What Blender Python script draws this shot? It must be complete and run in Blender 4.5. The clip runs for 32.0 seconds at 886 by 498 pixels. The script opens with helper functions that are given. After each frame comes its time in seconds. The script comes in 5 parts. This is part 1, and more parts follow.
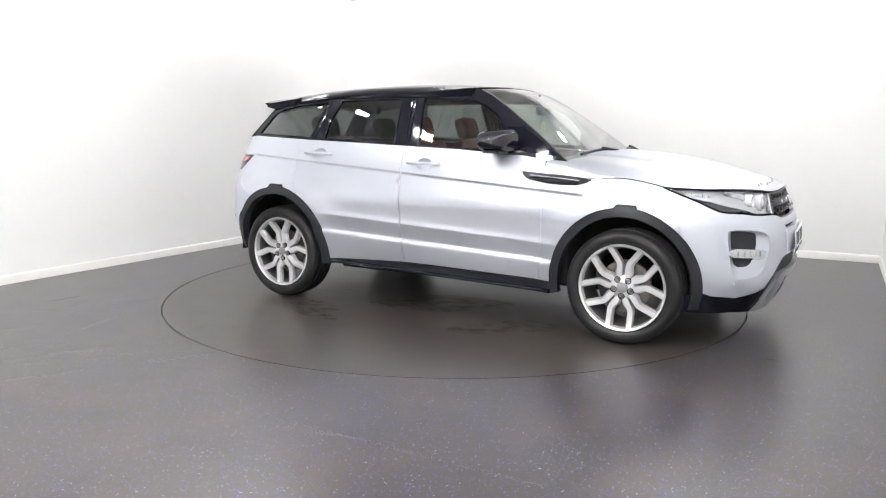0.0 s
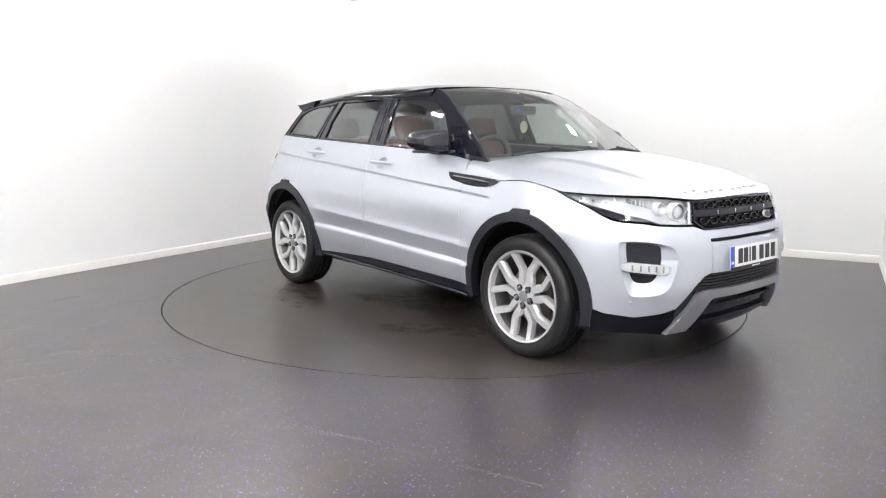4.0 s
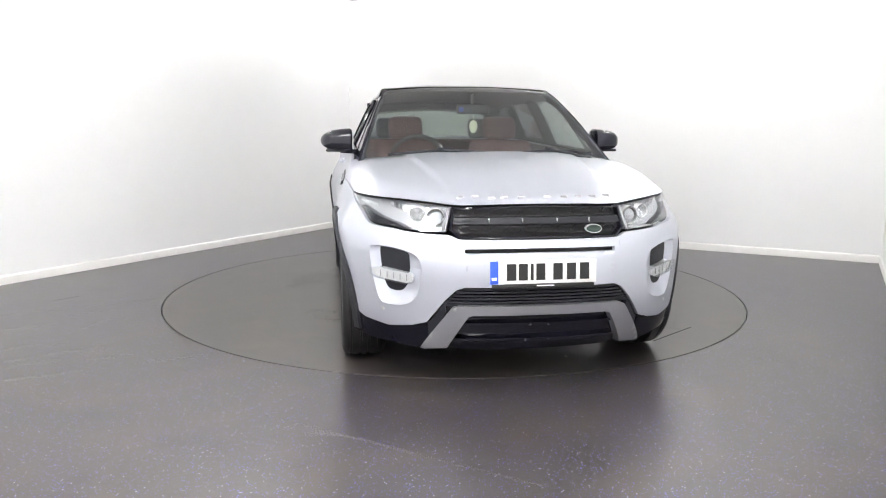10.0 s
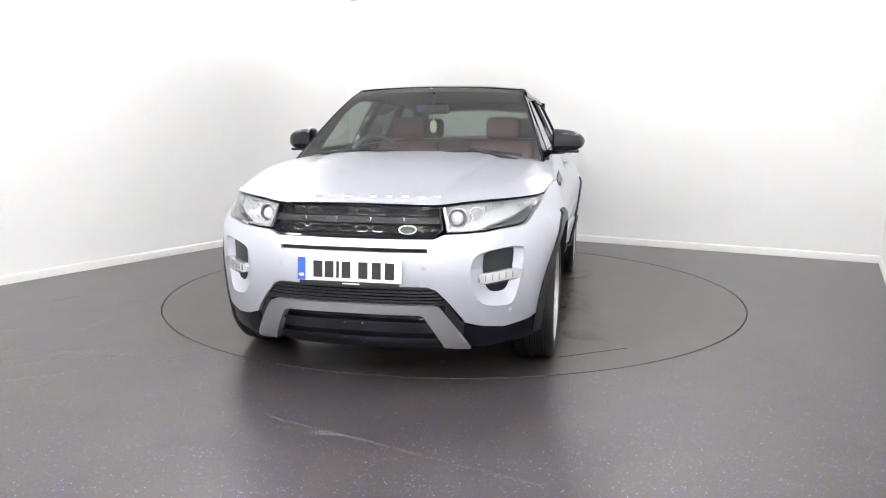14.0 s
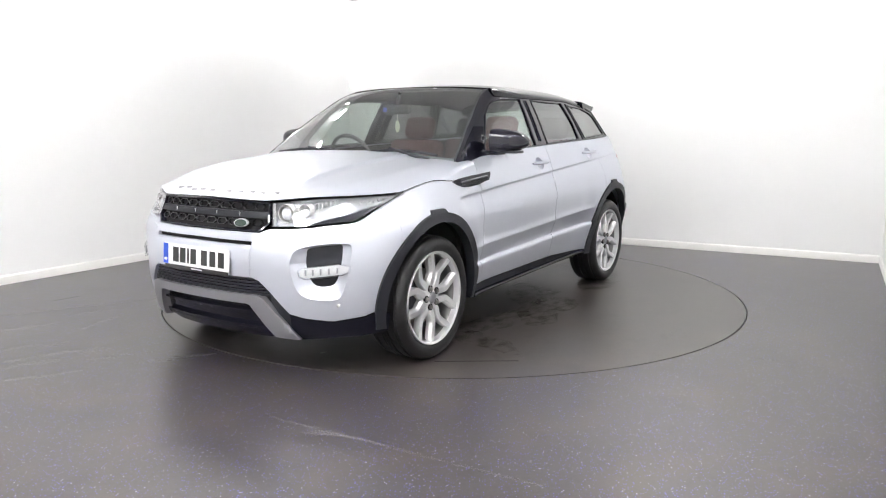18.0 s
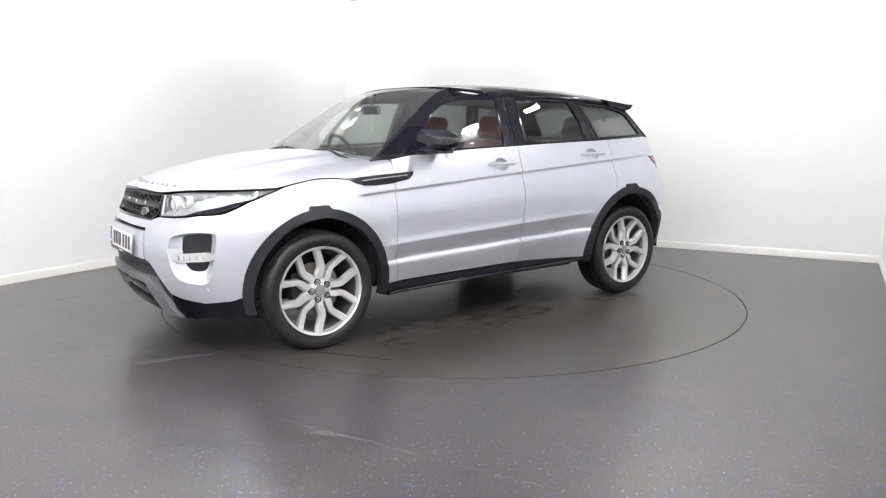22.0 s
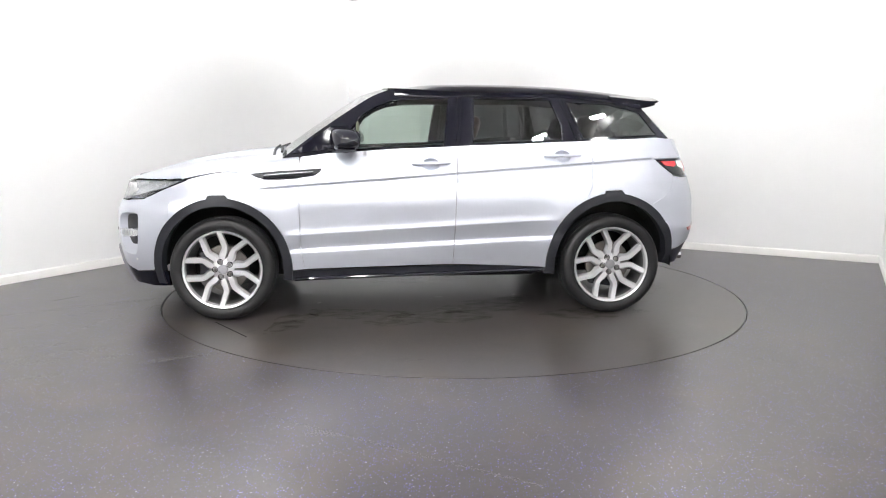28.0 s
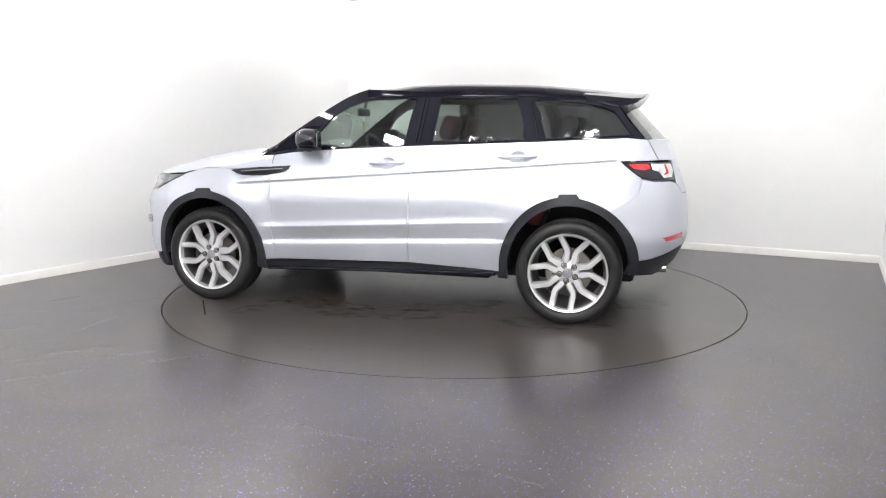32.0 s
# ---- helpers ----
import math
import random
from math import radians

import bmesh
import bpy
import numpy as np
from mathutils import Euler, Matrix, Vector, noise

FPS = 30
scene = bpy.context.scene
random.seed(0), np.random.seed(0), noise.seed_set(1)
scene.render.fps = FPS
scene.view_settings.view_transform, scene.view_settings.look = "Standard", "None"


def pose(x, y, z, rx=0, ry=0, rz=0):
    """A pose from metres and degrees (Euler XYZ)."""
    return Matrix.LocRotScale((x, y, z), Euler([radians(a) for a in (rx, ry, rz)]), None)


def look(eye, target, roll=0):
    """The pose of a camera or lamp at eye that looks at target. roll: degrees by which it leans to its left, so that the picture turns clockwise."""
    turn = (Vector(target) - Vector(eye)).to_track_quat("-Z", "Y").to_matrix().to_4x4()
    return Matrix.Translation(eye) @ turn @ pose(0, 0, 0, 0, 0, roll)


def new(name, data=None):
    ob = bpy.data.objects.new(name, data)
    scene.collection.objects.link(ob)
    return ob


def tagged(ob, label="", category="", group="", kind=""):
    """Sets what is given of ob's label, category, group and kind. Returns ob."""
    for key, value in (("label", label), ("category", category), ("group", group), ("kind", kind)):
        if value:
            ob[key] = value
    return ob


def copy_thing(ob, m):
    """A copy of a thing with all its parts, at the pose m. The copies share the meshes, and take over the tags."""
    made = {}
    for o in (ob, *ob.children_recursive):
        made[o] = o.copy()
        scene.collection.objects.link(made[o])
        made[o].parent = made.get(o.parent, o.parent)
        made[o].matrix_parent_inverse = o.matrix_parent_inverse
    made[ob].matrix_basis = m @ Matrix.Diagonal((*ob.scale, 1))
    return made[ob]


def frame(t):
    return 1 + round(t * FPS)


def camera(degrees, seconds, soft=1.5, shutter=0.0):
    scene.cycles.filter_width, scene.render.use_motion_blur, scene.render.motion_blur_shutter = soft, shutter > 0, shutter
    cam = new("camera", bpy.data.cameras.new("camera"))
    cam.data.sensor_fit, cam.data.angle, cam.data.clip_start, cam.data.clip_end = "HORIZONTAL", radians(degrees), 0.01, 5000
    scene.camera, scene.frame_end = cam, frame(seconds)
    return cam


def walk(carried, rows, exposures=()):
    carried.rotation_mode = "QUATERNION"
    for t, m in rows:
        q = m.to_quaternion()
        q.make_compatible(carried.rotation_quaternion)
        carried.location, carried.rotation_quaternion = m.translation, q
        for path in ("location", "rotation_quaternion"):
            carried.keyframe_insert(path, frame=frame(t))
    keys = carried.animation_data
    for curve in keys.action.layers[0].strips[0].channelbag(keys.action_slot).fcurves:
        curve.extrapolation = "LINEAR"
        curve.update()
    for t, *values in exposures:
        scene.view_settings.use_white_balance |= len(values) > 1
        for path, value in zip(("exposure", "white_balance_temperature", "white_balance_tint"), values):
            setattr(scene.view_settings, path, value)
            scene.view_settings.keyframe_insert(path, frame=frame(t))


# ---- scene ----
from mathutils.geometry import delaunay_2d_cdt

# ---- camera ----
EYE = Vector((0.0, -5.903, 1.274))
cam = camera(62.08, 32.0, soft=1.12)
AIM = EYE + Vector((math.sin(radians(-0.790)) * math.cos(radians(-9.163)), math.cos(radians(-0.790)) * math.cos(radians(-9.163)), math.sin(radians(-9.163))))
walk(cam, [(0.0, look(EYE, AIM, 0.172)), (32.0, look(EYE, AIM, 0.172))])

# ---- world and light ----
world = bpy.data.worlds.new("world")
scene.world = world
world.use_nodes = True
world.node_tree.nodes["Background"].inputs[0].default_value = (0.8, 0.85, 0.9, 1)
world.node_tree.nodes["Background"].inputs[1].default_value = 0.05
RING_GLOW = 105.0
PANEL_GLOW = 54.0
WASH_GLOW = 11.0
scene.view_settings.exposure = 0.42

# the room: back-left corner, direction of the back wall and of the side walls
CORNER = Vector((-1.40, 4.10, 0))
E1 = Vector((math.cos(radians(-27.0)), math.sin(radians(-27.0)), 0))
E2 = Vector((math.cos(radians(63.0)), math.sin(radians(63.0)), 0))
ROOM_W, ROOM_D, ROOM_H = 6.27, 11.5, 3.04
RING_R = 2.233


# ---- materials ----
def material(name, color, rough=0.5, metal=0.0, coat=0.0, grain=0.0, scale=40.0, bump=0.0, bump_scale=200.0, stain=0.0, spec=0.5):
    m = bpy.data.materials.new(name)
    m.use_nodes = True
    nt = m.node_tree
    b = nt.nodes["Principled BSDF"]
    b.inputs["Base Color"].default_value = (*color, 1)
    b.inputs["Roughness"].default_value = rough
    b.inputs["Metallic"].default_value = metal
    b.inputs["Coat Weight"].default_value = coat
    b.inputs["Coat Roughness"].default_value = 0.06
    b.inputs["Specular IOR Level"].default_value = spec
    co = nt.nodes.new("ShaderNodeTexCoord")
    if grain or stain:
        n1 = nt.nodes.new("ShaderNodeTexNoise")
        n1.inputs["Scale"].default_value = scale
        n1.inputs["Detail"].default_value = 4
        nt.links.new(co.outputs["Object"], n1.inputs["Vector"])
        n2 = nt.nodes.new("ShaderNodeTexNoise")
        n2.inputs["Scale"].default_value = scale * 0.08
        n2.inputs["Detail"].default_value = 5
        nt.links.new(co.outputs["Object"], n2.inputs["Vector"])
        r1 = nt.nodes.new("ShaderNodeMapRange")
        r1.inputs[3].default_value, r1.inputs[4].default_value = 1 - grain, 1 + grain
        nt.links.new(n1.outputs[0], r1.inputs[0])
        r2 = nt.nodes.new("ShaderNodeMapRange")
        r2.inputs[3].default_value, r2.inputs[4].default_value = 1 - stain, 1 + stain
        nt.links.new(n2.outputs[0], r2.inputs[0])
        mul = nt.nodes.new("ShaderNodeMath")
        mul.operation = "MULTIPLY"
        nt.links.new(r1.outputs[0], mul.inputs[0])
        nt.links.new(r2.outputs[0], mul.inputs[1])
        mix = nt.nodes.new("ShaderNodeVectorMath")
        mix.operation = "SCALE"
        mix.inputs[0].default_value = color
        nt.links.new(mul.outputs[0], mix.inputs["Scale"])
        nt.links.new(mix.outputs[0], b.inputs["Base Color"])
        rr = nt.nodes.new("ShaderNodeMapRange")
        rr.inputs[3].default_value, rr.inputs[4].default_value = max(0.02, rough * 0.85), min(1, rough * 1.15)
        nt.links.new(n2.outputs[0], rr.inputs[0])
        nt.links.new(rr.outputs[0], b.inputs["Roughness"])
    if bump:
        n3 = nt.nodes.new("ShaderNodeTexNoise")
        n3.inputs["Scale"].default_value = bump_scale
        n3.inputs["Detail"].default_value = 3
        nt.links.new(co.outputs["Object"], n3.inputs["Vector"])
        bp = nt.nodes.new("ShaderNodeBump")
        bp.inputs["Strength"].default_value = bump
        bp.inputs["Distance"].default_value = 0.002
        nt.links.new(n3.outputs[0], bp.inputs["Height"])
        nt.links.new(bp.outputs[0], b.inputs["Normal"])
    return m


def glass(name, tint, gloss_rough=0.01, gloss=0.08):
    """A thin pane: tinted clear with a gloss on it."""
    m = bpy.data.materials.new(name)
    m.use_nodes = True
    nt = m.node_tree
    nt.nodes.remove(nt.nodes["Principled BSDF"])
    out = nt.nodes["Material Output"]
    tr = nt.nodes.new("ShaderNodeBsdfTransparent")
    tr.inputs[0].default_value = (*tint, 1)
    gl = nt.nodes.new("ShaderNodeBsdfGlossy")
    gl.inputs["Roughness"].default_value = gloss_rough
    lw = nt.nodes.new("ShaderNodeLayerWeight")
    lw.inputs[0].default_value = 0.5
    pw = nt.nodes.new("ShaderNodeMath")
    pw.operation = "POWER"
    pw.inputs[1].default_value = 3.6
    nt.links.new(lw.outputs["Facing"], pw.inputs[0])
    fr = nt.nodes.new("ShaderNodeMapRange")
    fr.inputs[3].default_value, fr.inputs[4].default_value = gloss, 1.0
    nt.links.new(pw.outputs[0], fr.inputs[0])
    mx = nt.nodes.new("ShaderNodeMixShader")
    nt.links.new(fr.outputs[0], mx.inputs[0])
    nt.links.new(tr.outputs[0], mx.inputs[1])
    nt.links.new(gl.outputs[0], mx.inputs[2])
    nt.links.new(mx.outputs[0], out.inputs["Surface"])
    return m


def glow(name, color, strength):
    m = bpy.data.materials.new(name)
    m.use_nodes = True
    b = m.node_tree.nodes["Principled BSDF"]
    b.inputs["Base Color"].default_value = (0.8, 0.8, 0.8, 1)
    b.inputs["Emission Color"].default_value = (*color, 1)
    b.inputs["Emission Strength"].default_value = strength
    return m


def floor_material(name, base, rough, fleck=1.0):
    """Speckled safety vinyl: blue and white flecks, worn patches and pale scuffs."""
    m = bpy.data.materials.new(name)
    m.use_nodes = True
    nt = m.node_tree
    b = nt.nodes["Principled BSDF"]
    co = nt.nodes.new("ShaderNodeTexCoord")

    def tex_noise(scale, detail, vec=None):
        n = nt.nodes.new("ShaderNodeTexNoise")
        n.inputs["Scale"].default_value, n.inputs["Detail"].default_value = scale, detail
        nt.links.new(vec or co.outputs["Object"], n.inputs["Vector"])
        return n.outputs[0]

    def ramp(src, a, c, lo=0.0, hi=1.0):
        r = nt.nodes.new("ShaderNodeMapRange")
        for i, v in enumerate((a, c, lo, hi)):
            r.inputs[i + 1].default_value = v
        nt.links.new(src, r.inputs[0])
        return r.outputs[0]

    def mixed(fac, col_a, col_b):
        x = nt.nodes.new("ShaderNodeMix")
        x.data_type = "RGBA"
        nt.links.new(fac, x.inputs[0])
        for i, col in ((6, col_a), (7, col_b)):
            if isinstance(col, tuple):
                x.inputs[i].default_value = (*col, 1)
            else:
                nt.links.new(col, x.inputs[i])
        return x.outputs[2]

    def times(p, q):
        x = nt.nodes.new("ShaderNodeMath")
        x.operation = "MULTIPLY"
        for i, v in enumerate((p, q)):
            if isinstance(v, float):
                x.inputs[i].default_value = v
            else:
                nt.links.new(v, x.inputs[i])
        return x.outputs[0]

    big = tex_noise(0.9, 6)
    mid = tex_noise(7.0, 5)
    fine = tex_noise(160.0, 2)
    col = mixed(ramp(big, 0.2, 0.8), tuple(c * 0.88 for c in base), tuple(c * 1.12 for c in base))
    col = mixed(ramp(mid, 0.1, 0.9, 0, 0.4), col, tuple(c * 0.75 for c in base))
    col = mixed(ramp(fine, 0.3, 0.7, 0, 0.5), col, tuple(c * 1.5 for c in base))
    col = mixed(ramp(tex_noise(55.0, 4), 0.45, 0.75, 0, 0.6), col, tuple(c * 0.55 for c in base))
    col = mixed(ramp(tex_noise(2.6, 7), 0.50, 0.70, 0, 0.7), col, (base[0] * 1.5, base[1] * 1.38, base[2] * 1.2))
    col = mixed(ramp(tex_noise(4.1, 6), 0.56, 0.72, 0, 0.6), col, (base[0] * 0.55, base[1] * 0.52, base[2] * 0.52))
    vo = nt.nodes.new("ShaderNodeTexVoronoi")
    vo.inputs["Scale"].default_value = 105.0
    nt.links.new(co.outputs["Object"], vo.inputs["Vector"])
    dots = ramp(vo.outputs["Distance"], 0.24, 0.34, 1, 0)
    sep = nt.nodes.new("ShaderNodeSeparateColor")
    nt.links.new(vo.outputs["Color"], sep.inputs[0])
    blue = times(dots, ramp(sep.outputs[0], 0.64, 0.80))
    white = times(dots, ramp(sep.outputs[1], 0.93, 0.98))
    col = mixed(times(blue, 0.82 * fleck), col, (0.10, 0.095, 0.50))
    col = mixed(times(white, 0.90 * fleck), col, (0.46, 0.46, 0.60))
    nt.links.new(col, b.inputs["Base Color"])
    b.inputs["Specular IOR Level"].default_value = 0.62
    b.inputs["Roughness"].default_value = rough
    bp = nt.nodes.new("ShaderNodeBump")
    bp.inputs["Strength"].default_value, bp.inputs["Distance"].default_value = 0.12, 0.0015
    nt.links.new(fine, bp.inputs["Height"])
    nt.links.new(bp.outputs[0], b.inputs["Normal"])
    return m


M_WALL = material("wall_paint", (0.86, 0.86, 0.86), 0.7, grain=0.01, scale=60, stain=0.015, bump=0.08, bump_scale=120)
M_SKIRT = material("skirting_gloss_paint", (0.80, 0.79, 0.77), 0.35, grain=0.01, stain=0.04, scale=30)
M_CEIL = material("ceiling_tile", (0.76, 0.76, 0.76), 0.9, grain=0.06, scale=90, stain=0.05)
M_FLOOR = floor_material("speckled_vinyl", (0.0415, 0.0365, 0.0335), 0.29)
M_DISC = floor_material("turntable_vinyl", (0.042, 0.0365, 0.033), 0.30, 0.15)
M_PIT = material("dark_gap", (0.01, 0.01, 0.01), 0.9)
M_LED = glow("led_lamp", (1.0, 0.99, 0.98), RING_GLOW)
M_PANEL = glow("added_fill_panel", (1.0, 0.99, 0.98), PANEL_GLOW)
M_WASH = glow("added_wall_light", (1.0, 0.99, 0.98), WASH_GLOW)
M_TRIM_W = material("white_aluminium", (0.75, 0.75, 0.75), 0.4)
M_PAINT = material("silver_paint", (0.560, 0.580, 0.645), 0.34, metal=0.62, coat=0.3, grain=0.03, scale=900, stain=0.01)
M_BLACK = material("gloss_black_paint", (0.009, 0.009, 0.016), 0.05, grain=0.1, scale=60, spec=0.55)
M_ROOF = material("gloss_black_roof_paint", (0.007, 0.007, 0.012), 0.06, grain=0.1, scale=60, spec=0.16)
M_CLAD = material("textured_black_plastic", (0.016, 0.017, 0.022), 0.42, grain=0.10, scale=300, stain=0.08, bump=0.2, bump_scale=900, spec=0.35)
M_DARK = material("dark_liner", (0.011, 0.011, 0.012), 0.9, grain=0.15, scale=60)
M_RUBBER = material("tyre_rubber", (0.012, 0.012, 0.013), 0.42, grain=0.12, scale=200, stain=0.10, bump=0.2, bump_scale=400, spec=0.36)
M_ALLOY = material("silver_alloy", (0.63, 0.63, 0.64), 0.34, metal=0.65, coat=0.4, grain=0.03, scale=200, stain=0.03)
M_CHROME = material("chrome", (0.85, 0.85, 0.86), 0.08, metal=1.0)
M_PROJ = material("projector_glass", (0.72, 0.74, 0.77), 0.10, metal=0.3, coat=0.6)
M_STEEL = material("brake_steel", (0.32, 0.31, 0.30), 0.38, metal=0.9, grain=0.1, scale=50, stain=0.15)
M_BARREL = material("shaded_dusty_alloy", (0.20, 0.20, 0.20), 0.34, metal=0.8, grain=0.12, scale=60, stain=0.25)
M_DISCSTEEL = material("rusty_brake_steel", (0.20, 0.185, 0.17), 0.42, metal=0.8, grain=0.15, scale=70, stain=0.3)
M_SKID = material("satin_grey_paint", (0.31, 0.31, 0.33), 0.34, metal=0.6, coat=0.2, grain=0.04, scale=500)
M_GLASS = glass("clear_green_glass", (0.72, 0.80, 0.75), gloss=0.11)
M_SCREEN = glass("windscreen_glass", (0.66, 0.73, 0.69), gloss=0.27)
M_REARSCREEN = glass("rear_glass", (0.50, 0.56, 0.51))
M_TINT = glass("privacy_glass", (0.23, 0.245, 0.24), gloss=0.11)
M_LENS = glass("clear_lens", (0.95, 0.96, 0.97))
M_REDLENS = material("red_lens", (0.55, 0.012, 0.02), 0.12, coat=1.0, grain=0.05, scale=80)
M_WHITELENS = material("clear_lamp_lens", (0.62, 0.62, 0.62), 0.12, coat=1.0, grain=0.06, scale=90)
M_LAMPIN = material("lamp_reflector", (0.58, 0.59, 0.61), 0.20, metal=0.5, grain=0.10, scale=60)
M_PLATE = material("white_reflective_plate", (0.80, 0.80, 0.80), 0.35, grain=0.01, scale=100)
M_INK = material("black_print", (0.015, 0.015, 0.015), 0.4)
M_BLUE = material("blue_print", (0.03, 0.10, 0.60), 0.35)
M_RED = material("red_leather", (0.105, 0.017, 0.013), 0.45, grain=0.06, scale=60, stain=0.1, bump=0.15, bump_scale=300)
M_TRIM = material("black_leather", (0.022, 0.021, 0.021), 0.5, grain=0.08, scale=80, stain=0.08, bump=0.2, bump_scale=400)
M_BEIGE = material("grey_headlining", (0.22, 0.22, 0.21), 0.9, grain=0.04, scale=120)


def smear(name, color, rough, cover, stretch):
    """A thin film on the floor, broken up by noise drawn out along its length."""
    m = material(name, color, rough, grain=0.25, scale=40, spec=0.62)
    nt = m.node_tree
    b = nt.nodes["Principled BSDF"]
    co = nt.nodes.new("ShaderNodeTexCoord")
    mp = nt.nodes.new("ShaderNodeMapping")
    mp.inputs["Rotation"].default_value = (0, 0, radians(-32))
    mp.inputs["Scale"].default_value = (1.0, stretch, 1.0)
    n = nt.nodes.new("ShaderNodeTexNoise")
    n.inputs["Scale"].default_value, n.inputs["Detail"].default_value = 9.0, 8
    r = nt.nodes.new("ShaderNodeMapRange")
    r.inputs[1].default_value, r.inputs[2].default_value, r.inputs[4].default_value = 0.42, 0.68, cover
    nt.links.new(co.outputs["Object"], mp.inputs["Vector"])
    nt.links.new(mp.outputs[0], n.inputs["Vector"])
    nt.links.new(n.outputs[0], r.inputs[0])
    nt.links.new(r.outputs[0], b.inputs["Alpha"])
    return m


M_SCUFF = smear("pale_scuff", (0.30, 0.285, 0.27), 0.29, 0.42, 7.0)
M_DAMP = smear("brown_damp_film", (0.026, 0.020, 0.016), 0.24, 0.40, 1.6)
M_CHIP = material("pale_chip", (0.30, 0.29, 0.28), 0.5, grain=0.2, scale=60)
M_STAIN = material("dark_stain", (0.042, 0.037, 0.036), 0.30, grain=0.2, scale=40)
M_BADGE = material("dark_green_enamel", (0.012, 0.028, 0.02), 0.35)
M_FRESH = material("pale_card", (0.72, 0.76, 0.55), 0.6, grain=0.08, scale=90)


# ---- mesh helpers ----
def link_mesh(name, verts, faces, mat, parent=None, label="", smooth=True):
    me = bpy.data.meshes.new(name)
    me.from_pydata([tuple(v) for v in verts], [], faces)
    me.materials.append(mat)
    if smooth:
        me.polygons.foreach_set("use_smooth", [True] * len(me.polygons))
    me.update()
    ob = new(name, me)
    if parent is not None:
        ob.parent = parent
    if label:
        ob["label"] = label
    return ob


def part(name, bm, mat, parent=None, label="", sharp=35):
    """Link a bmesh as one mesh object under a thing or under a part."""
    bmesh.ops.recalc_face_normals(bm, faces=bm.faces)
    for f in bm.faces:
        f.smooth = True
    for e in bm.edges:
        if len(e.link_faces) == 2 and e.calc_face_angle(0) > radians(sharp):
            e.smooth = False
    me = bpy.data.meshes.new(name)
    bm.to_mesh(me)
    bm.free()
    me.materials.append(mat)
    ob = new(name, me)
    if parent is not None:
        ob.parent = parent
    if label:
        ob["label"] = label
    return ob


def box(bm, cx, cy, cz, sx, sy, sz, bevel=0.0, m=None, seg=2):
    r = bmesh.ops.create_cube(bm, size=1.0)
    vs = r["verts"]
    for v in vs:
        v.co = Vector((v.co.x * sx, v.co.y * sy, v.co.z * sz))
    if bevel:
        es = list({e for v in vs for e in v.link_edges})
        rb = bmesh.ops.bevel(bm, geom=es, offset=bevel, segments=seg, profile=0.5, affect="EDGES")
        vs = list({v for f in rb["faces"] for v in f.verts} | {v for v in vs if v.is_valid})
    for v in vs:
        v.co = v.co + Vector((cx, cy, cz))
        if m is not None:
            v.co = m @ v.co
    return vs


def tube(bm, pts, rad, seg=10, flat=1.0):
    """A round bar along points; rad is a number or one per point."""
    pts = [Vector(p) for p in pts]
    rings = []
    up = Vector((0, 0, 1))
    for i, p in enumerate(pts):
        d = (pts[min(i + 1, len(pts) - 1)] - pts[max(i - 1, 0)]).normalized()
        side = d.cross(up)
        side = side.normalized() if side.length > 1e-3 else Vector((1, 0, 0))
        u = side.cross(d).normalized()
        r = rad[i] if isinstance(rad, (list, tuple)) else rad
        rings.append([bm.verts.new(p + side * (math.cos(a) * r) + u * (math.sin(a) * r * flat)) for a in (2 * math.pi * k / seg for k in range(seg))])
    for a, b in zip(rings, rings[1:]):
        for k in range(seg):
            bm.faces.new((a[k], a[(k + 1) % seg], b[(k + 1) % seg], b[k]))
    bm.faces.new(rings[0])
    bm.faces.new(rings[-1][::-1])


def lathe(bm, profile, seg=64, a0=0.0, a1=2 * math.pi):
    """Turn a profile of (radius, along y) about the y axis."""
    full = abs(a1 - a0 - 2 * math.pi) < 1e-6
    n = seg if full else seg + 1
    rings = []
    for k in range(n):
        a = a0 + (a1 - a0) * k / seg
        rings.append([bm.verts.new((r * math.cos(a), y, r * math.sin(a))) for r, y in profile])
    for k in range(seg):
        a, b = rings[k], rings[(k + 1) % n]
        for i in range(len(profile) - 1):
            bm.faces.new((a[i], a[i + 1], b[i + 1], b[i]))


def curve(pts, per=8):
    """A smooth open curve through points of any dimension."""
    p = np.array(pts, float)
    q = np.vstack([2 * p[0] - p[1], p, 2 * p[-1] - p[-2]])
    out = []
    for i in range(1, len(q) - 2):
        for k in range(per):
            t = k / per
            out.append(0.5 * (2 * q[i] + (q[i + 1] - q[i - 1]) * t + (2 * q[i - 1] - 5 * q[i] + 4 * q[i + 1] - q[i + 2]) * t * t + (3 * q[i] - q[i - 1] - 3 * q[i + 1] + q[i + 2]) * t ** 3))
    out.append(p[-1])
    return [tuple(v) for v in out]


def inside(poly, pts):
    poly = np.array(poly)
    x, y = pts[:, 0], pts[:, 1]
    hit = np.zeros(len(pts), bool)
    for (x0, y0), (x1, y1) in zip(poly, np.roll(poly, -1, 0)):
        if y0 != y1:
            hit ^= ((y0 > y) != (y1 > y)) & (x < (x1 - x0) * (y - y0) / (y1 - y0) + x0)
    return hit


def dense(poly, step):
    out = []
    n = len(poly)
    for i in range(n):
        a, b = np.array(poly[i], float), np.array(poly[(i + 1) % n], float)
        d = np.linalg.norm(b - a)
        if d < 1e-5:
            continue
        k = max(1, int(math.ceil(d / step)))
        out += [a + (b - a) * j / k for j in range(k)]
    return np.array(out)


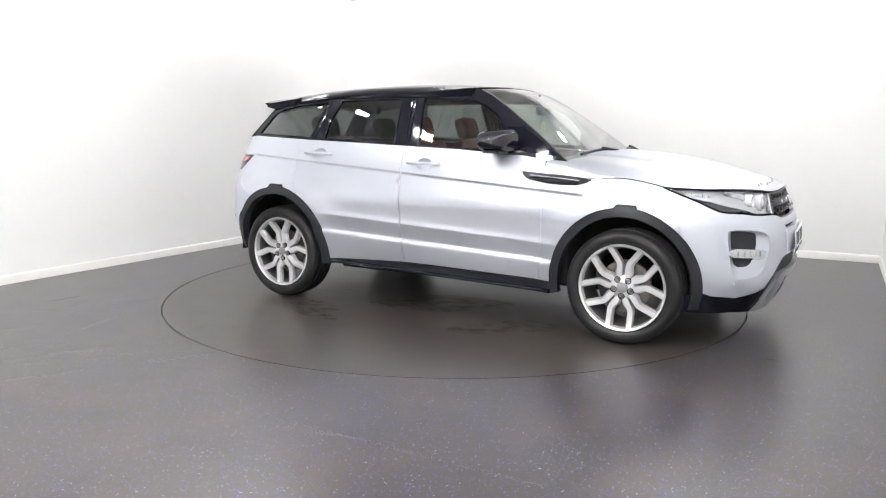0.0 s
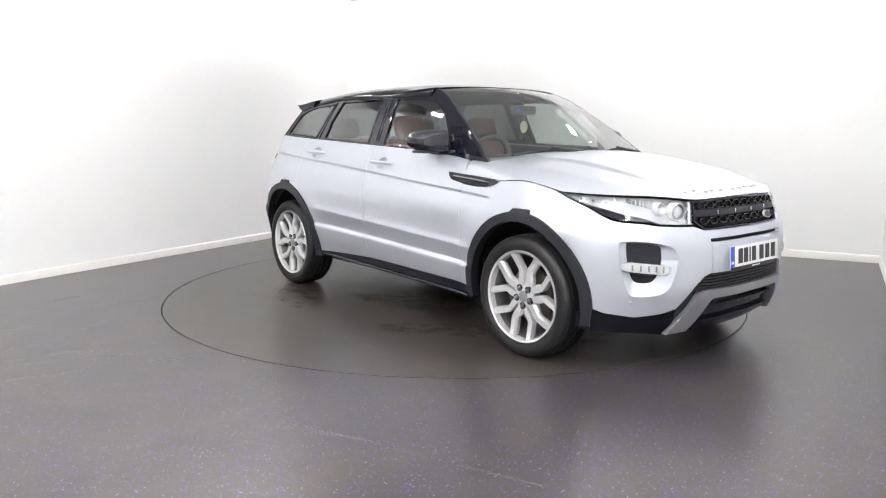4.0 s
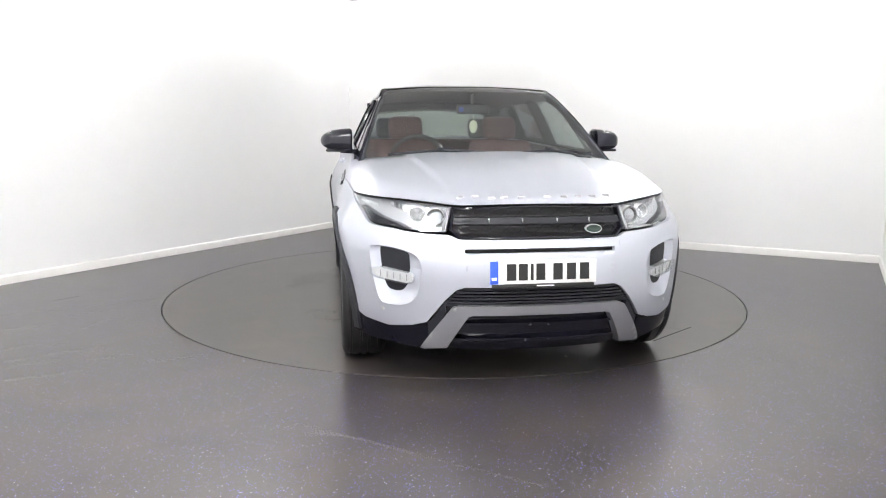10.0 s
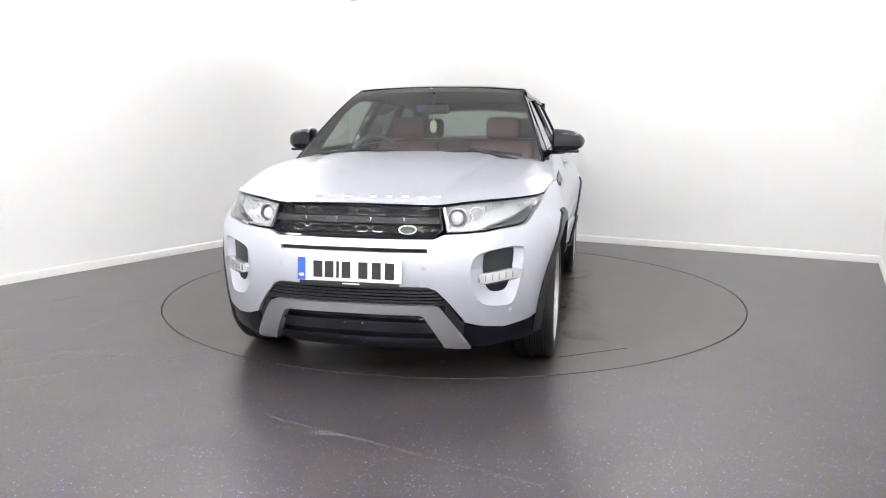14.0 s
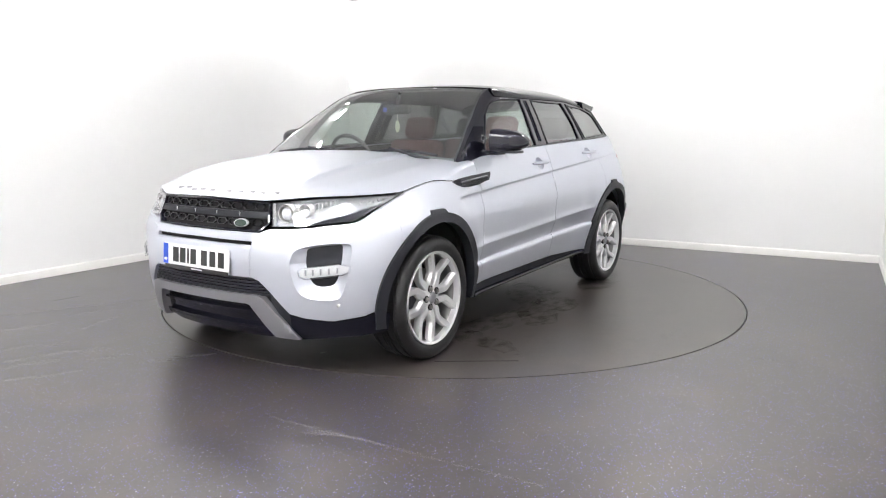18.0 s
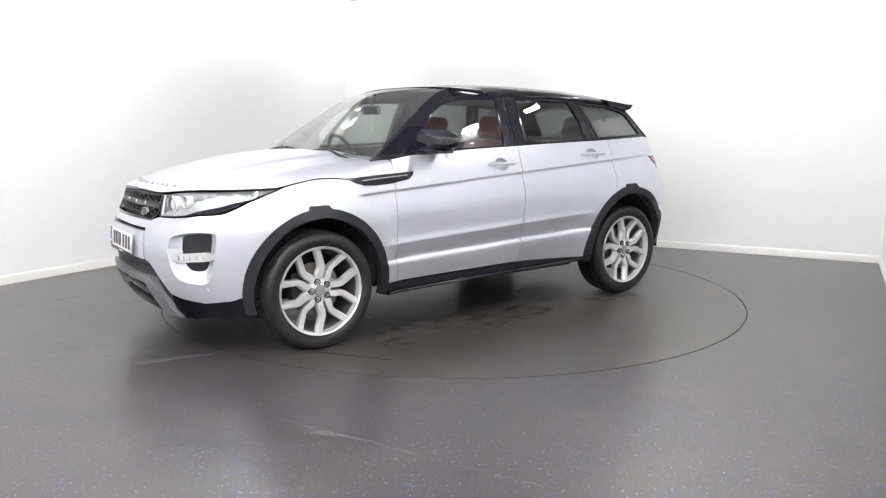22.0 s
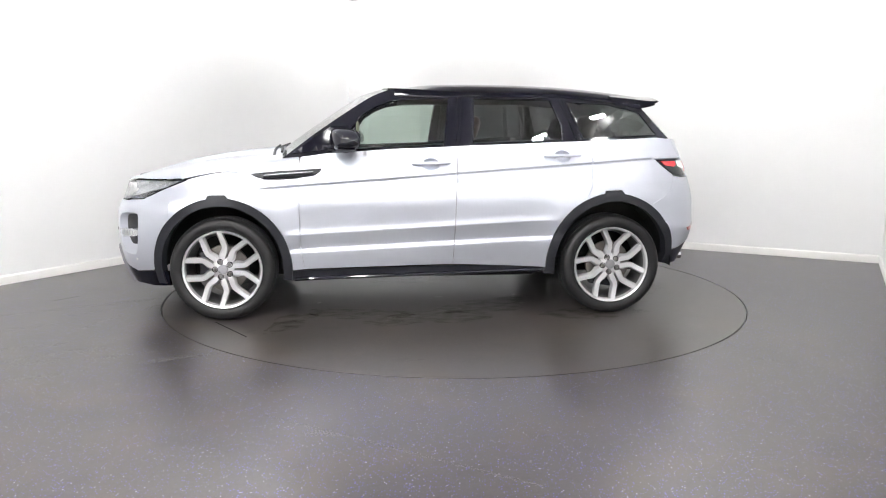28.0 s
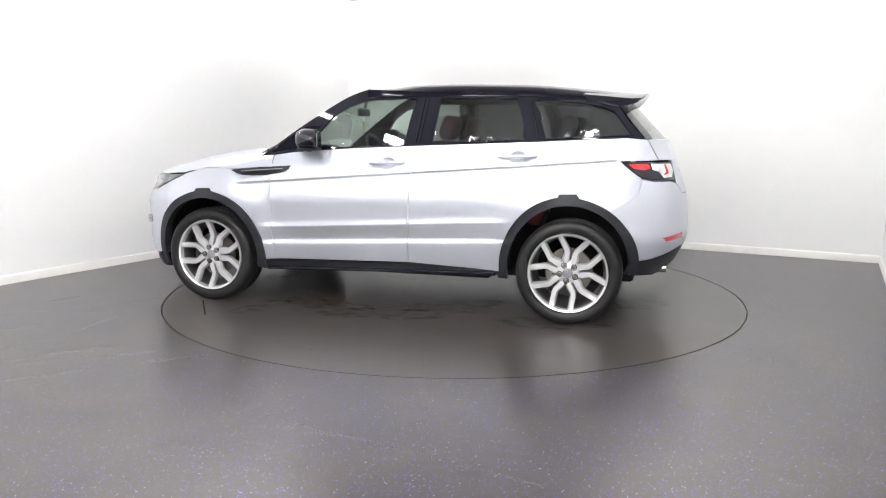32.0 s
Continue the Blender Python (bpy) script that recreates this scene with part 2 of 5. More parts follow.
def shrink(poly, gap):
    area = 0.5 * np.sum(poly[:, 0] * np.roll(poly[:, 1], -1) - np.roll(poly[:, 0], -1) * poly[:, 1])
    d = np.roll(poly, -1, 0) - np.roll(poly, 1, 0)
    nrm = np.stack([-d[:, 1], d[:, 0]], 1)
    nrm /= np.linalg.norm(nrm, axis=1, keepdims=True) + 1e-9
    return poly + nrm * gap * (1 if area > 0 else -1)


def panel(name, outline, surf, mat, parent, label="", holes=(), thick=0.018, grid=0.04, gap=0.002, off=0.0, lines=()):
    """A sheet of the surface surf(a, b, off) cut to an outline in (a, b), with its edges turned inwards."""
    loops = [shrink(dense(outline, grid * 0.6), gap)] + [shrink(dense(h, grid * 0.5), -gap) for h in holes]
    edge = np.vstack(loops)
    lo, hi = loops[0].min(0), loops[0].max(0)
    gx, gy = np.meshgrid(np.arange(lo[0] + grid / 2, hi[0], grid), np.arange(lo[1] + grid / 2, hi[1], grid))
    pts = np.stack([gx.ravel(), gy.ravel()], 1)

    def within(p):
        ok = inside(loops[0], p)
        for h in loops[1:]:
            ok &= ~inside(h, p)
        return ok

    if len(pts):
        pts = pts[within(pts)]
    extra = [np.array(l) for l in lines]
    extra = [l[within(l)] for l in extra]
    if extra:
        edge_all = np.vstack([edge] + extra)
    else:
        edge_all = edge
    if len(pts):
        dist = np.min(np.linalg.norm(pts[:, None] - edge_all[None], axis=2), axis=1)
        pts = pts[dist > grid * 0.36]
    if extra:
        ex = np.vstack(extra)
        ex = ex[np.min(np.linalg.norm(ex[:, None] - edge[None], axis=2), axis=1) > 0.003]
        pts = np.vstack([pts, ex])
    allp = np.vstack([edge, pts]) if len(pts) else edge
    cons, k = [], 0
    for l in loops:
        cons += [(k + i, k + (i + 1) % len(l)) for i in range(len(l))]
        k += len(l)
    vo, _, fo, _, _, _ = delaunay_2d_cdt([Vector(p) for p in allp], cons, [], 0, 1e-6)
    v2 = np.array([tuple(v) for v in vo])
    tri = np.array([f for f in fo if len(f) == 3])
    tri = tri[within(v2[tri].mean(1))]
    verts = [Vector(surf(a, b, off)) for a, b in v2]
    faces = [tuple(int(i) for i in t) for t in tri]
    a, b, c = faces[len(faces) // 2]
    mid = v2[[a, b, c]].mean(0)
    out = Vector(surf(mid[0], mid[1], off + 0.02)) - Vector(surf(mid[0], mid[1], off))
    if (verts[b] - verts[a]).cross(verts[c] - verts[a]).dot(out) < 0:
        faces = [f[::-1] for f in faces]
    seen = {}
    for f in faces:
        for i in range(3):
            e = (f[i], f[(i + 1) % 3])
            if (e[1], e[0]) in seen:
                seen[(e[1], e[0])] = False
            else:
                seen[e] = True
    rim_a, rim_b = {}, {}
    for (i, j), free in seen.items():
        if free:
            for q in (i, j):
                if q not in rim_a:
                    rim_a[q] = len(verts)
                    verts.append(verts[q].copy())
                    rim_b[q] = len(verts)
                    verts.append(Vector(surf(v2[q][0], v2[q][1], off - thick)))
            faces.append((rim_a[j], rim_a[i], rim_b[i], rim_b[j]))
    return link_mesh(name, verts, faces, mat, parent, label)


def patch(name, fun, nu, nv, mat, parent, label="", thick=0.0):
    """A grid over fun(u, v), u and v from 0 to 1."""
    verts, faces = [], []
    for i in range(nu + 1):
        for j in range(nv + 1):
            verts.append(Vector(fun(i / nu, j / nv)))
    idx = lambda i, j: i * (nv + 1) + j
    for i in range(nu):
        for j in range(nv):
            faces.append((idx(i, j), idx(i + 1, j), idx(i + 1, j + 1), idx(i, j + 1)))
    bm = bmesh.new()
    vs = [bm.verts.new(v) for v in verts]
    for f in faces:
        try:
            bm.faces.new([vs[k] for k in f])
        except ValueError:
            pass
    bmesh.ops.remove_doubles(bm, verts=bm.verts, dist=1e-5)
    if thick:
        bmesh.ops.recalc_face_normals(bm, faces=bm.faces)
        bmesh.ops.solidify(bm, geom=bm.faces[:], thickness=thick)
    return part(name, bm, mat, parent, label, 50)


# ---- the room ----
def at(u, v, z=0.0):
    """A place in the room: u along the back wall from its left corner, v out from the back wall."""
    return CORNER + E1 * u - E2 * v + Vector((0, 0, z))


def wall(name, u0, v0, u1, v1, outward, label):
    a, b = at(u0, v0), at(u1, v1)
    d = (b - a).normalized()
    o = (E1 * outward[0] - E2 * outward[1]) * 0.12
    a, b = a - d * 0.12 * (outward[0] != 0), b + d * 0.12 * (outward[0] != 0)
    bm = bmesh.new()
    top = Vector((0, 0, ROOM_H + 0.1))
    low = Vector((0, 0, -0.1))
    vs = [bm.verts.new(p) for p in (a + low, b + low, b + o + low, a + o + low, a + top, b + top, b + o + top, a + o + top)]
    for f in ((0, 1, 5, 4), (1, 2, 6, 5), (2, 3, 7, 6), (3, 0, 4, 7), (4, 5, 6, 7), (3, 2, 1, 0)):
        bm.faces.new([vs[i] for i in f])
    return tagged(part(name, bm, M_WALL), label, "wall", kind="structure")


wall("wall_back", 0, 0, ROOM_W, 0, (0, -1), "plain white painted studio back wall")
wall("wall_left", 0, 0, -0.047 * ROOM_D, ROOM_D, (-1, 0), "plain white painted studio side wall")
wall("wall_right", ROOM_W, 0, ROOM_W, ROOM_D, (1, 0), "plain white painted wall close to the camera")
wall("wall_front", -0.54, ROOM_D, ROOM_W, ROOM_D, (0, 1), "plain white painted wall behind the camera")


def skirting(name, u0, v0, u1, v1, inward):
    """A board of 75 mm with a rounded top, along one wall."""
    a, b = at(u0, v0), at(u1, v1)
    n = E1 * inward[0] - E2 * inward[1]
    prof = [(0.0, -0.02), (0.016, -0.02), (0.016, 0.060), (0.013, 0.069), (0.006, 0.075), (0.0, 0.076)]
    bm = bmesh.new()
    ra = [bm.verts.new(a + n * (p - 0.001) + Vector((0, 0, z))) for p, z in prof]
    rb = [bm.verts.new(b + n * (p - 0.001) + Vector((0, 0, z))) for p, z in prof]
    for i in range(len(prof)):
        j = (i + 1) % len(prof)
        bm.faces.new((ra[i], ra[j], rb[j], rb[i]))
    bm.faces.new(ra)
    bm.faces.new(rb[::-1])
    tagged(part(name, bm, M_SKIRT), "low off-white painted skirting board along the wall", "skirting", kind="structure")


skirting("baseboard_back", 0.016, 0, ROOM_W - 0.016, 0, (0, 1))
skirting("baseboard_left", 0, 0.0, -0.047 * ROOM_D, ROOM_D, (1, 0))
skirting("baseboard_right", ROOM_W, 0.0, ROOM_W, ROOM_D, (-1, 0))
skirting("baseboard_front", -0.52, ROOM_D, ROOM_W - 0.016, ROOM_D, (0, -1))


def build_floor():
    """One sheet of floor to the walls, with the round hole of the turntable."""
    n = 256
    verts, faces = [], []
    edge = [at(-0.8, -0.1), at(-0.8, ROOM_D + 0.1), at(ROOM_W + 0.1, ROOM_D + 0.1), at(ROOM_W + 0.1, -0.1)]
    for k in range(n):
        a = 2 * math.pi * k / n
        d = Vector((math.cos(a), math.sin(a), 0))
        far = 1e9
        for i in range(4):
            p, q = edge[i], edge[(i + 1) % 4]
            e = q - p
            den = d.x * e.y - d.y * e.x
            if abs(den) > 1e-9:
                t = (p.x * e.y - p.y * e.x) / den
                u = (p.x * d.y - p.y * d.x) / den
                if t > 0 and -1e-6 <= u <= 1 + 1e-6:
                    far = min(far, t)
        for r, z in ((RING_R + 0.003, -0.03), (RING_R + 0.003, -0.0004), (RING_R + 0.0033, 0.0), (far, 0.0)):
            verts.append(d * r + Vector((0, 0, z)))
    for k in range(n):
        for j in range(3):
            a, b = k * 4 + j, ((k + 1) % n) * 4 + j
            faces.append((a, a + 1, b + 1, b))
    ob = link_mesh("floor", verts, faces, M_FLOOR, smooth=False)
    tagged(ob, "dark grey speckled vinyl floor with blue flecks and pale scuffs", "floor", kind="structure")
    bm = bmesh.new()
    ring = [bm.verts.new((math.cos(2 * math.pi * k / 96) * (RING_R + 0.3), math.sin(2 * math.pi * k / 96) * (RING_R + 0.3), -0.031)) for k in range(96)]
    bm.faces.new(ring)
    tagged(part("floor_pit", bm, M_PIT), "dark pit below the turntable gap", "pit", kind="structure")


build_floor()


def build_ceiling():
    bm = bmesh.new()
    z = ROOM_H
    a, b, c, d = (at(u, v) for u, v in ((-0.8, -0.1), (ROOM_W + 0.1, -0.1), (ROOM_W + 0.1, ROOM_D + 0.1), (-0.8, ROOM_D + 0.1)))
    low = [bm.verts.new(p + Vector((0, 0, z))) for p in (a, b, c, d)]
    top = [bm.verts.new(p + Vector((0, 0, z + 0.08))) for p in (a, b, c, d)]
    bm.faces.new(low)
    bm.faces.new(top[::-1])
    for i in range(4):
        j = (i + 1) % 4
        bm.faces.new((low[i], low[j], top[j], top[i]))
    tagged(part("ceiling", bm, M_CEIL), "plain grey suspended ceiling over the studio", "ceiling", kind="structure")


build_ceiling()


def ceiling_light(name, w, d, mat, label, group):
    """A flat lamp below the ceiling: a frame and a bright diffuser."""
    ob = new(name)
    bm = bmesh.new()
    for sx, sy, cx, cy in ((w + 0.04, 0.02, 0, d / 2 + 0.01), (w + 0.04, 0.02, 0, -d / 2 - 0.01), (0.02, d, w / 2 + 0.01, 0), (0.02, d, -w / 2 - 0.01, 0)):
        box(bm, cx, cy, -0.02, sx, sy, 0.04, 0.003)
    part("frame", bm, M_TRIM_W, ob, "white aluminium frame")
    bm = bmesh.new()
    box(bm, 0, 0, -0.018, w - 0.002, d - 0.002, 0.012)
    part("diffuser", bm, mat, ob, "bright white diffuser")
    return tagged(ob, label, "ceiling light", group=group)


first = ceiling_light("ceiling_light", 0.20, 0.12, M_LED, "small rectangular white lamp on the ceiling round the turntable", "ring of ceiling lights")
for i in range(16):  # none near the far corner
    where = pose(0, 0, ROOM_H - 0.001, 0, 0, 18 * i + 14.8 + 36) @ pose(0, 2.52, 0)
    if i == 0:
        first.matrix_basis = where
    else:
        copy_thing(first, where)
first = None
# fill panels added out of view behind the turntable ring, to brighten car and floor
for lu in (1.9, 3.6, 5.3):
    for lv in (6.6, 7.9, 9.2, 10.5)[1 if lu < 2 else 0:]:
        where = Matrix.Translation(at(lu, lv, ROOM_H - 0.001)) @ pose(0, 0, 0, 0, 0, -27.0)
        if first is None:
            first = ceiling_light("fill_panel", 0.6, 0.3, M_PANEL, "oblong white panel light added in the ceiling as unseen fill", "ceiling panels")
            first.matrix_basis = where
        else:
            copy_thing(first, where)



def added_wall_strip(length, gap=0.20, depth=0.18):
    """A strip of light added close to a wall to brighten it, behind an added board that hides it from the room (the
    room lies towards +y).
    """
    ob = new("added_wall_strip")
    bm = bmesh.new()
    box(bm, 0, 0, -0.012, length - 0.02, 0.12, 0.016, 0.002)
    part("diffuser", bm, M_WASH, ob, "bright white diffuser")
    bm = bmesh.new()
    box(bm, 0, gap, -depth / 2, length, 0.018, depth, 0.002)
    part("fascia", bm, M_TRIM_W, ob, "white board added to screen the strip from the car")
    return tagged(ob, "long strip light added behind a white board to brighten the wall", "strip light", group="wall washers")


# strips added along back, left and right wall to whiten them
for gap, depth, places in ((0.15, 0.20, [(0.75 + 1.55 * i, 0.50, 180) for i in range(4)]),
                           (0.13, 0.26, [(0.47 - 0.04 * i, 1.3 + 1.55 * i, 270) for i in range(4)] + [(5.80, 3.15 + 1.55 * i, 90) for i in range(5)])):
    first = None
    for lu, lv, turn in places:
        where = Matrix.Translation(at(lu, lv, ROOM_H - 0.001)) @ pose(0, 0, 0, 0, 0, -27.0 + turn)
        if first is None:
            first = added_wall_strip(1.5, gap, depth)
            first.matrix_basis = where
        else:
            copy_thing(first, where)


def turntable():
    bm = bmesh.new()
    n = 256
    top = [bm.verts.new((math.cos(2 * math.pi * k / n) * (RING_R - 0.007), math.sin(2 * math.pi * k / n) * (RING_R - 0.007), 0.0)) for k in range(n)]
    mid = [bm.verts.new((v.co.x * 1.0001, v.co.y * 1.0001, -0.0004)) for v in top]
    low = [bm.verts.new((v.co.x, v.co.y, -0.029)) for v in mid]
    bm.faces.new(top)
    for k in range(n):
        j = (k + 1) % n
        bm.faces.new((top[k], mid[k], mid[j], top[j]))
        bm.faces.new((mid[k], low[k], low[j], mid[j]))
    bm.faces.new(low[::-1])
    ob = part("turntable", bm, M_DISC)
    return tagged(ob, "round flush turntable covered in dark grey speckled vinyl", "turntable")


TABLE = turntable()


def mark(name, x, y, length, width, turn, mat, parent, label, seed, ragged=0.45):
    """A thin irregular stain or scuff lying on a floor."""
    rnd = random.Random(seed)
    n = 36
    bm = bmesh.new()
    ph = [rnd.uniform(0, 6.28) for _ in range(5)]
    ring = []
    for k in range(n):
        a = 2 * math.pi * k / n
        r = 1 + ragged * sum(math.sin((i + 2) * a + ph[i]) / (i + 1.5) for i in range(5)) * 0.6
        p = Matrix.Rotation(radians(turn), 3, "Z") @ Vector((math.cos(a) * r * length / 2, math.sin(a) * r * width / 2, 0))
        ring.append(bm.verts.new((x + p.x, y + p.y, 0.0003 + 0.00002 * (seed % 30))))
    bm.faces.new(ring)
    ob = part(name, bm, mat, parent, label)
    return ob


def seam(name, pts, width, parent, label):
    """A narrow dark joint in the vinyl."""
    bm = bmesh.new()
    pts = [Vector((x, y, 0.0011)) for x, y in pts]
    for a, b in zip(pts, pts[1:]):
        d = (b - a).normalized()
        nn = Vector((-d.y, d.x, 0)) * width / 2
        bm.faces.new([bm.verts.new(p) for p in (a + nn, a - nn, b - nn, b + nn)])
    part(name, bm, M_PIT if width > 0.005 else M_STAIN, parent, label)


seam("joint", [(1.70, 0.96), (1.43, 1.345)], 0.010, TABLE, "dark joint in the vinyl")
seam("joint", [(1.43, 1.345), (1.385, 1.20), (1.43, 1.16)], 0.004, TABLE, "fine dark joint")
for i, (x, y, l, w, a) in enumerate(((1.05, 0.51, 0.24, 0.10, 20), (0.93, 0.58, 0.16, 0.07, 10), (0.49, 1.88, 0.12, 0.05, 30), (0.92, 1.17, 0.12, 0.06, 0), (1.44, 1.22, 0.10, 0.06, 40))):
    mark("stain", x, y, l, w, a, M_STAIN, TABLE, "dark damp stain", 10 + i)
for i, (x, y, l, w, a) in enumerate(((-0.86, -0.60, 0.09, 0.03, 30), (-0.69, -0.48, 0.10, 0.02, 10), (1.92, 0.33, 0.07, 0.03, 0), (-0.45, 0.28, 0.07, 0.03, 60), (-0.46, 0.57, 0.06, 0.03, 20), (-0.31, 0.72, 0.05, 0.02, 80), (0.41, 1.90, 0.12, 0.02, 10), (0.14, 0.32, 0.07, 0.03, 0), (1.43, 0.02, 0.05, 0.03, 0), (-1.01, 0.10, 0.05, 0.03, 20), (-0.93, -0.01, 0.04, 0.02, 0), (1.05, 0.45, 0.05, 0.04, 70))):
    if l < 0.08:
        mark("chip", x, y, l * 0.7, w * 0.7, a, M_CHIP, TABLE, "small pale chip of dirt", 40 + i)
    else:
        mark("scuff", x, y, l, w, a, M_SCUFF, TABLE, "pale scuff", 40 + i)
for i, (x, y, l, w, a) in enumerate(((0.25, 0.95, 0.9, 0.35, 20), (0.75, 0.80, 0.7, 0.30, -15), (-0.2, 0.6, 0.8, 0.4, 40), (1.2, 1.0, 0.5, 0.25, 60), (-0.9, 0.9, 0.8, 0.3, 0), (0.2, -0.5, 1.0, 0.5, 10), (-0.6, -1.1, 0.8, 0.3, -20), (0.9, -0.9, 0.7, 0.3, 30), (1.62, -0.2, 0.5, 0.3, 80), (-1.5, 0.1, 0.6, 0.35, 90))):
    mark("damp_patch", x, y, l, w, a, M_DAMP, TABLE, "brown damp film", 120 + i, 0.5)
FLOOR = bpy.data.objects["floor"]
seam("joint", [(-3.0, -0.55), (-2.88, -0.39)], 0.008, FLOOR, "dark joint in the vinyl")
seam("joint", [(-2.03, -2.50), (-1.82, -2.62), (-1.66, -2.39)], 0.004, FLOOR, "fine dark joint")
for i, (x0, y0, x1, y1, w) in enumerate(((-2.95, -1.42, -2.62, -1.20, 0.07), (-2.39, -1.29, -2.31, -0.98, 0.06), (-3.05, -0.94, -2.24, -0.47, 0.09), (-2.55, -2.07, -2.15, -1.76, 0.07), (-2.50, -2.17, -2.12, -1.92, 0.07),
                                         (-2.15, -1.83, -2.03, -1.75, 0.05), (-2.36, -2.36, -2.0, -2.16, 0.06), (-1.80, -2.04, -1.30, -1.80, 0.06), (-2.50, -1.75, -2.30, -1.62, 0.05), (-2.75, -1.9, -2.5, -1.7, 0.06),
                                         (-2.2, -0.80, -2.16, -0.66, 0.04), (-2.05, -1.98, -1.75, -1.80, 0.05), (-2.66, -0.98, -2.4, -0.80, 0.06))):
    mark("scuff", (x0 + x1) / 2, (y0 + y1) / 2, math.hypot(x1 - x0, y1 - y0), w, math.degrees(math.atan2(y1 - y0, x1 - x0)), M_SCUFF, FLOOR, "pale scuff mark", 70 + i, 0.6)
mark("scuff", -0.52, -2.93, 0.72, 0.030, -29, M_SCUFF, FLOOR, "long pale scratch", 90, 0.3)
mark("scuff", -0.56, -2.945, 0.16, 0.06, -10, M_SCUFF, FLOOR, "pale scuff mark", 93, 0.5)
mark("scuff", 0.04, -3.24, 0.62, 0.028, -29, M_SCUFF, FLOOR, "long pale scratch", 91, 0.3)
mark("scuff", 1.80, -1.875, 0.24, 0.02, -18, M_DAMP, FLOOR, "brown smear", 94, 0.4)
mark("scuff", 2.10, 0.75, 0.36, 0.04, -52, M_SCUFF, FLOOR, "pale scuff mark", 92, 0.5)


# ---- the car: x forward, y to its left, z up; origin on the ground midway between the axles ----
CAR = new("car")
tagged(CAR, "silver five-door SUV with gloss black roof standing on the turntable", "car")

PLAN = np.array(curve([(2.19, 0), (2.185, 0.2), (2.15, 0.42), (2.05, 0.64), (1.90, 0.80), (1.75, 0.892), (1.6, 0.932), (1.3, 0.95), (0.9, 0.942), (0.4, 0.94),
                       (-0.2, 0.94), (-0.8, 0.945), (-1.3, 0.955), (-1.6, 0.935), (-1.78, 0.885), (-1.93, 0.78), (-2.03, 0.62), (-2.09, 0.4), (-2.11, 0.0)], 16))
PLAN_S = np.concatenate([[0], np.cumsum(np.linalg.norm(np.diff(PLAN, axis=0), axis=1))])
S_END = float(PLAN_S[-1])
SIDE_FROM = int(np.argmin(np.abs(PLAN[:, 0] - 1.95)))
REAR_FROM = int(np.argmin(np.abs(PLAN[:, 0] + 1.9)))


def X(x):
    """Way along the plan outline to the place x on the car's side."""
    return float(np.interp(-x, -PLAN[:, 0], PLAN_S))


def Y(y):
    """Way along the plan outline to the place y on the car's front."""
    k = SIDE_FROM + 40
    return float(np.sign(y) * np.interp(abs(y), PLAN[:k, 1], PLAN_S[:k]))


def R(y):
    """Way along the plan outline to the place y on the car's back; y below 0 lies past the middle."""
    s = float(np.interp(-abs(y), -PLAN[REAR_FROM:, 1], PLAN_S[REAR_FROM:]))
    return s if y >= 0 else 2 * S_END - s


FRONT_Z = ((0.15, 0.16), (0.22, 0.085), (0.30, 0.045), (0.42, 0.012), (0.54, 0.002), (0.62, 0.0), (0.70, 0.008), (0.76, 0.03), (0.81, 0.055), (0.92, 0.09), (0.98, 0.13), (1.1, 0.22))
SIDE_Z = ((0.20, 0.06), (0.30, 0.04), (0.75, 0.0), (0.86, 0.012), (0.95, 0.034), (1.05, 0.070), (1.12, 0.102), (1.2, 0.139), (1.3, 0.19))
REAR_Z = ((0.2, 0.2), (0.35, 0.10), (0.5, 0.02), (0.62, 0.0), (0.8, 0.015), (0.9, 0.04), (1.0, 0.075), (1.1, 0.115), (1.25, 0.175))
FRONT_Z, SIDE_Z, REAR_Z = (np.array(curve(t, 10)) for t in (FRONT_Z, SIDE_Z, REAR_Z))


def smooth(a, b, x):
    t = min(1.0, max(0.0, (x - a) / (b - a)))
    return t * t * (3 - 2 * t)


def side_relief(x, z):
    """How far the doors' two creases stand back from the plain side."""
    w = smooth(-0.98, -0.80, x) * (1 - smooth(0.80, 0.95, x))
    wl = smooth(-1.05, -0.95, x) * (1 - smooth(0.84, 0.92, x))
    hi, lo = 0.627 - 0.052 * x, 0.513 - 0.045 * x
    d = 0.0
    if z < hi:
        d += w * 0.027 * min(1.0, (hi - z) / (hi - lo - 0.012))
    else:
        d += w * 0.009 * smooth(-0.012, 0.036, z - hi) * (1 - smooth(0.05, 0.30, z - hi))
    if z < lo:
        d -= max(w, wl * 0.6) * 0.020 * smooth(0.0, 0.013, lo - z)
        d += max(w, wl * 0.6) * 0.028 * smooth(0.02, 0.24, lo - z)
    # ledge round the rear bumper
    d -= 0.014 * (1 - smooth(-1.74, -1.62, x)) * smooth(0.0, 0.014, 0.650 - z) * (1 - smooth(0.04, 0.20, 0.650 - z))
    # groove of the rising shoulder line
    sw = 0.972 - 0.072 * x
    g = smooth(-1.66, -1.60, x) * (1 - smooth(1.02, 1.10, x))
    d += g * 0.012 * smooth(0.0, 0.010, sw - z) * (1 - smooth(0.012, 0.15, sw - z))
    # flares round the wheel arches
    for xc in (1.33, -1.33):
        r = math.hypot(x - xc, z - 0.36)
        d -= 0.014 * (1 - smooth(0.48, 0.66, r)) * smooth(0.1, 0.4, z)
    return d


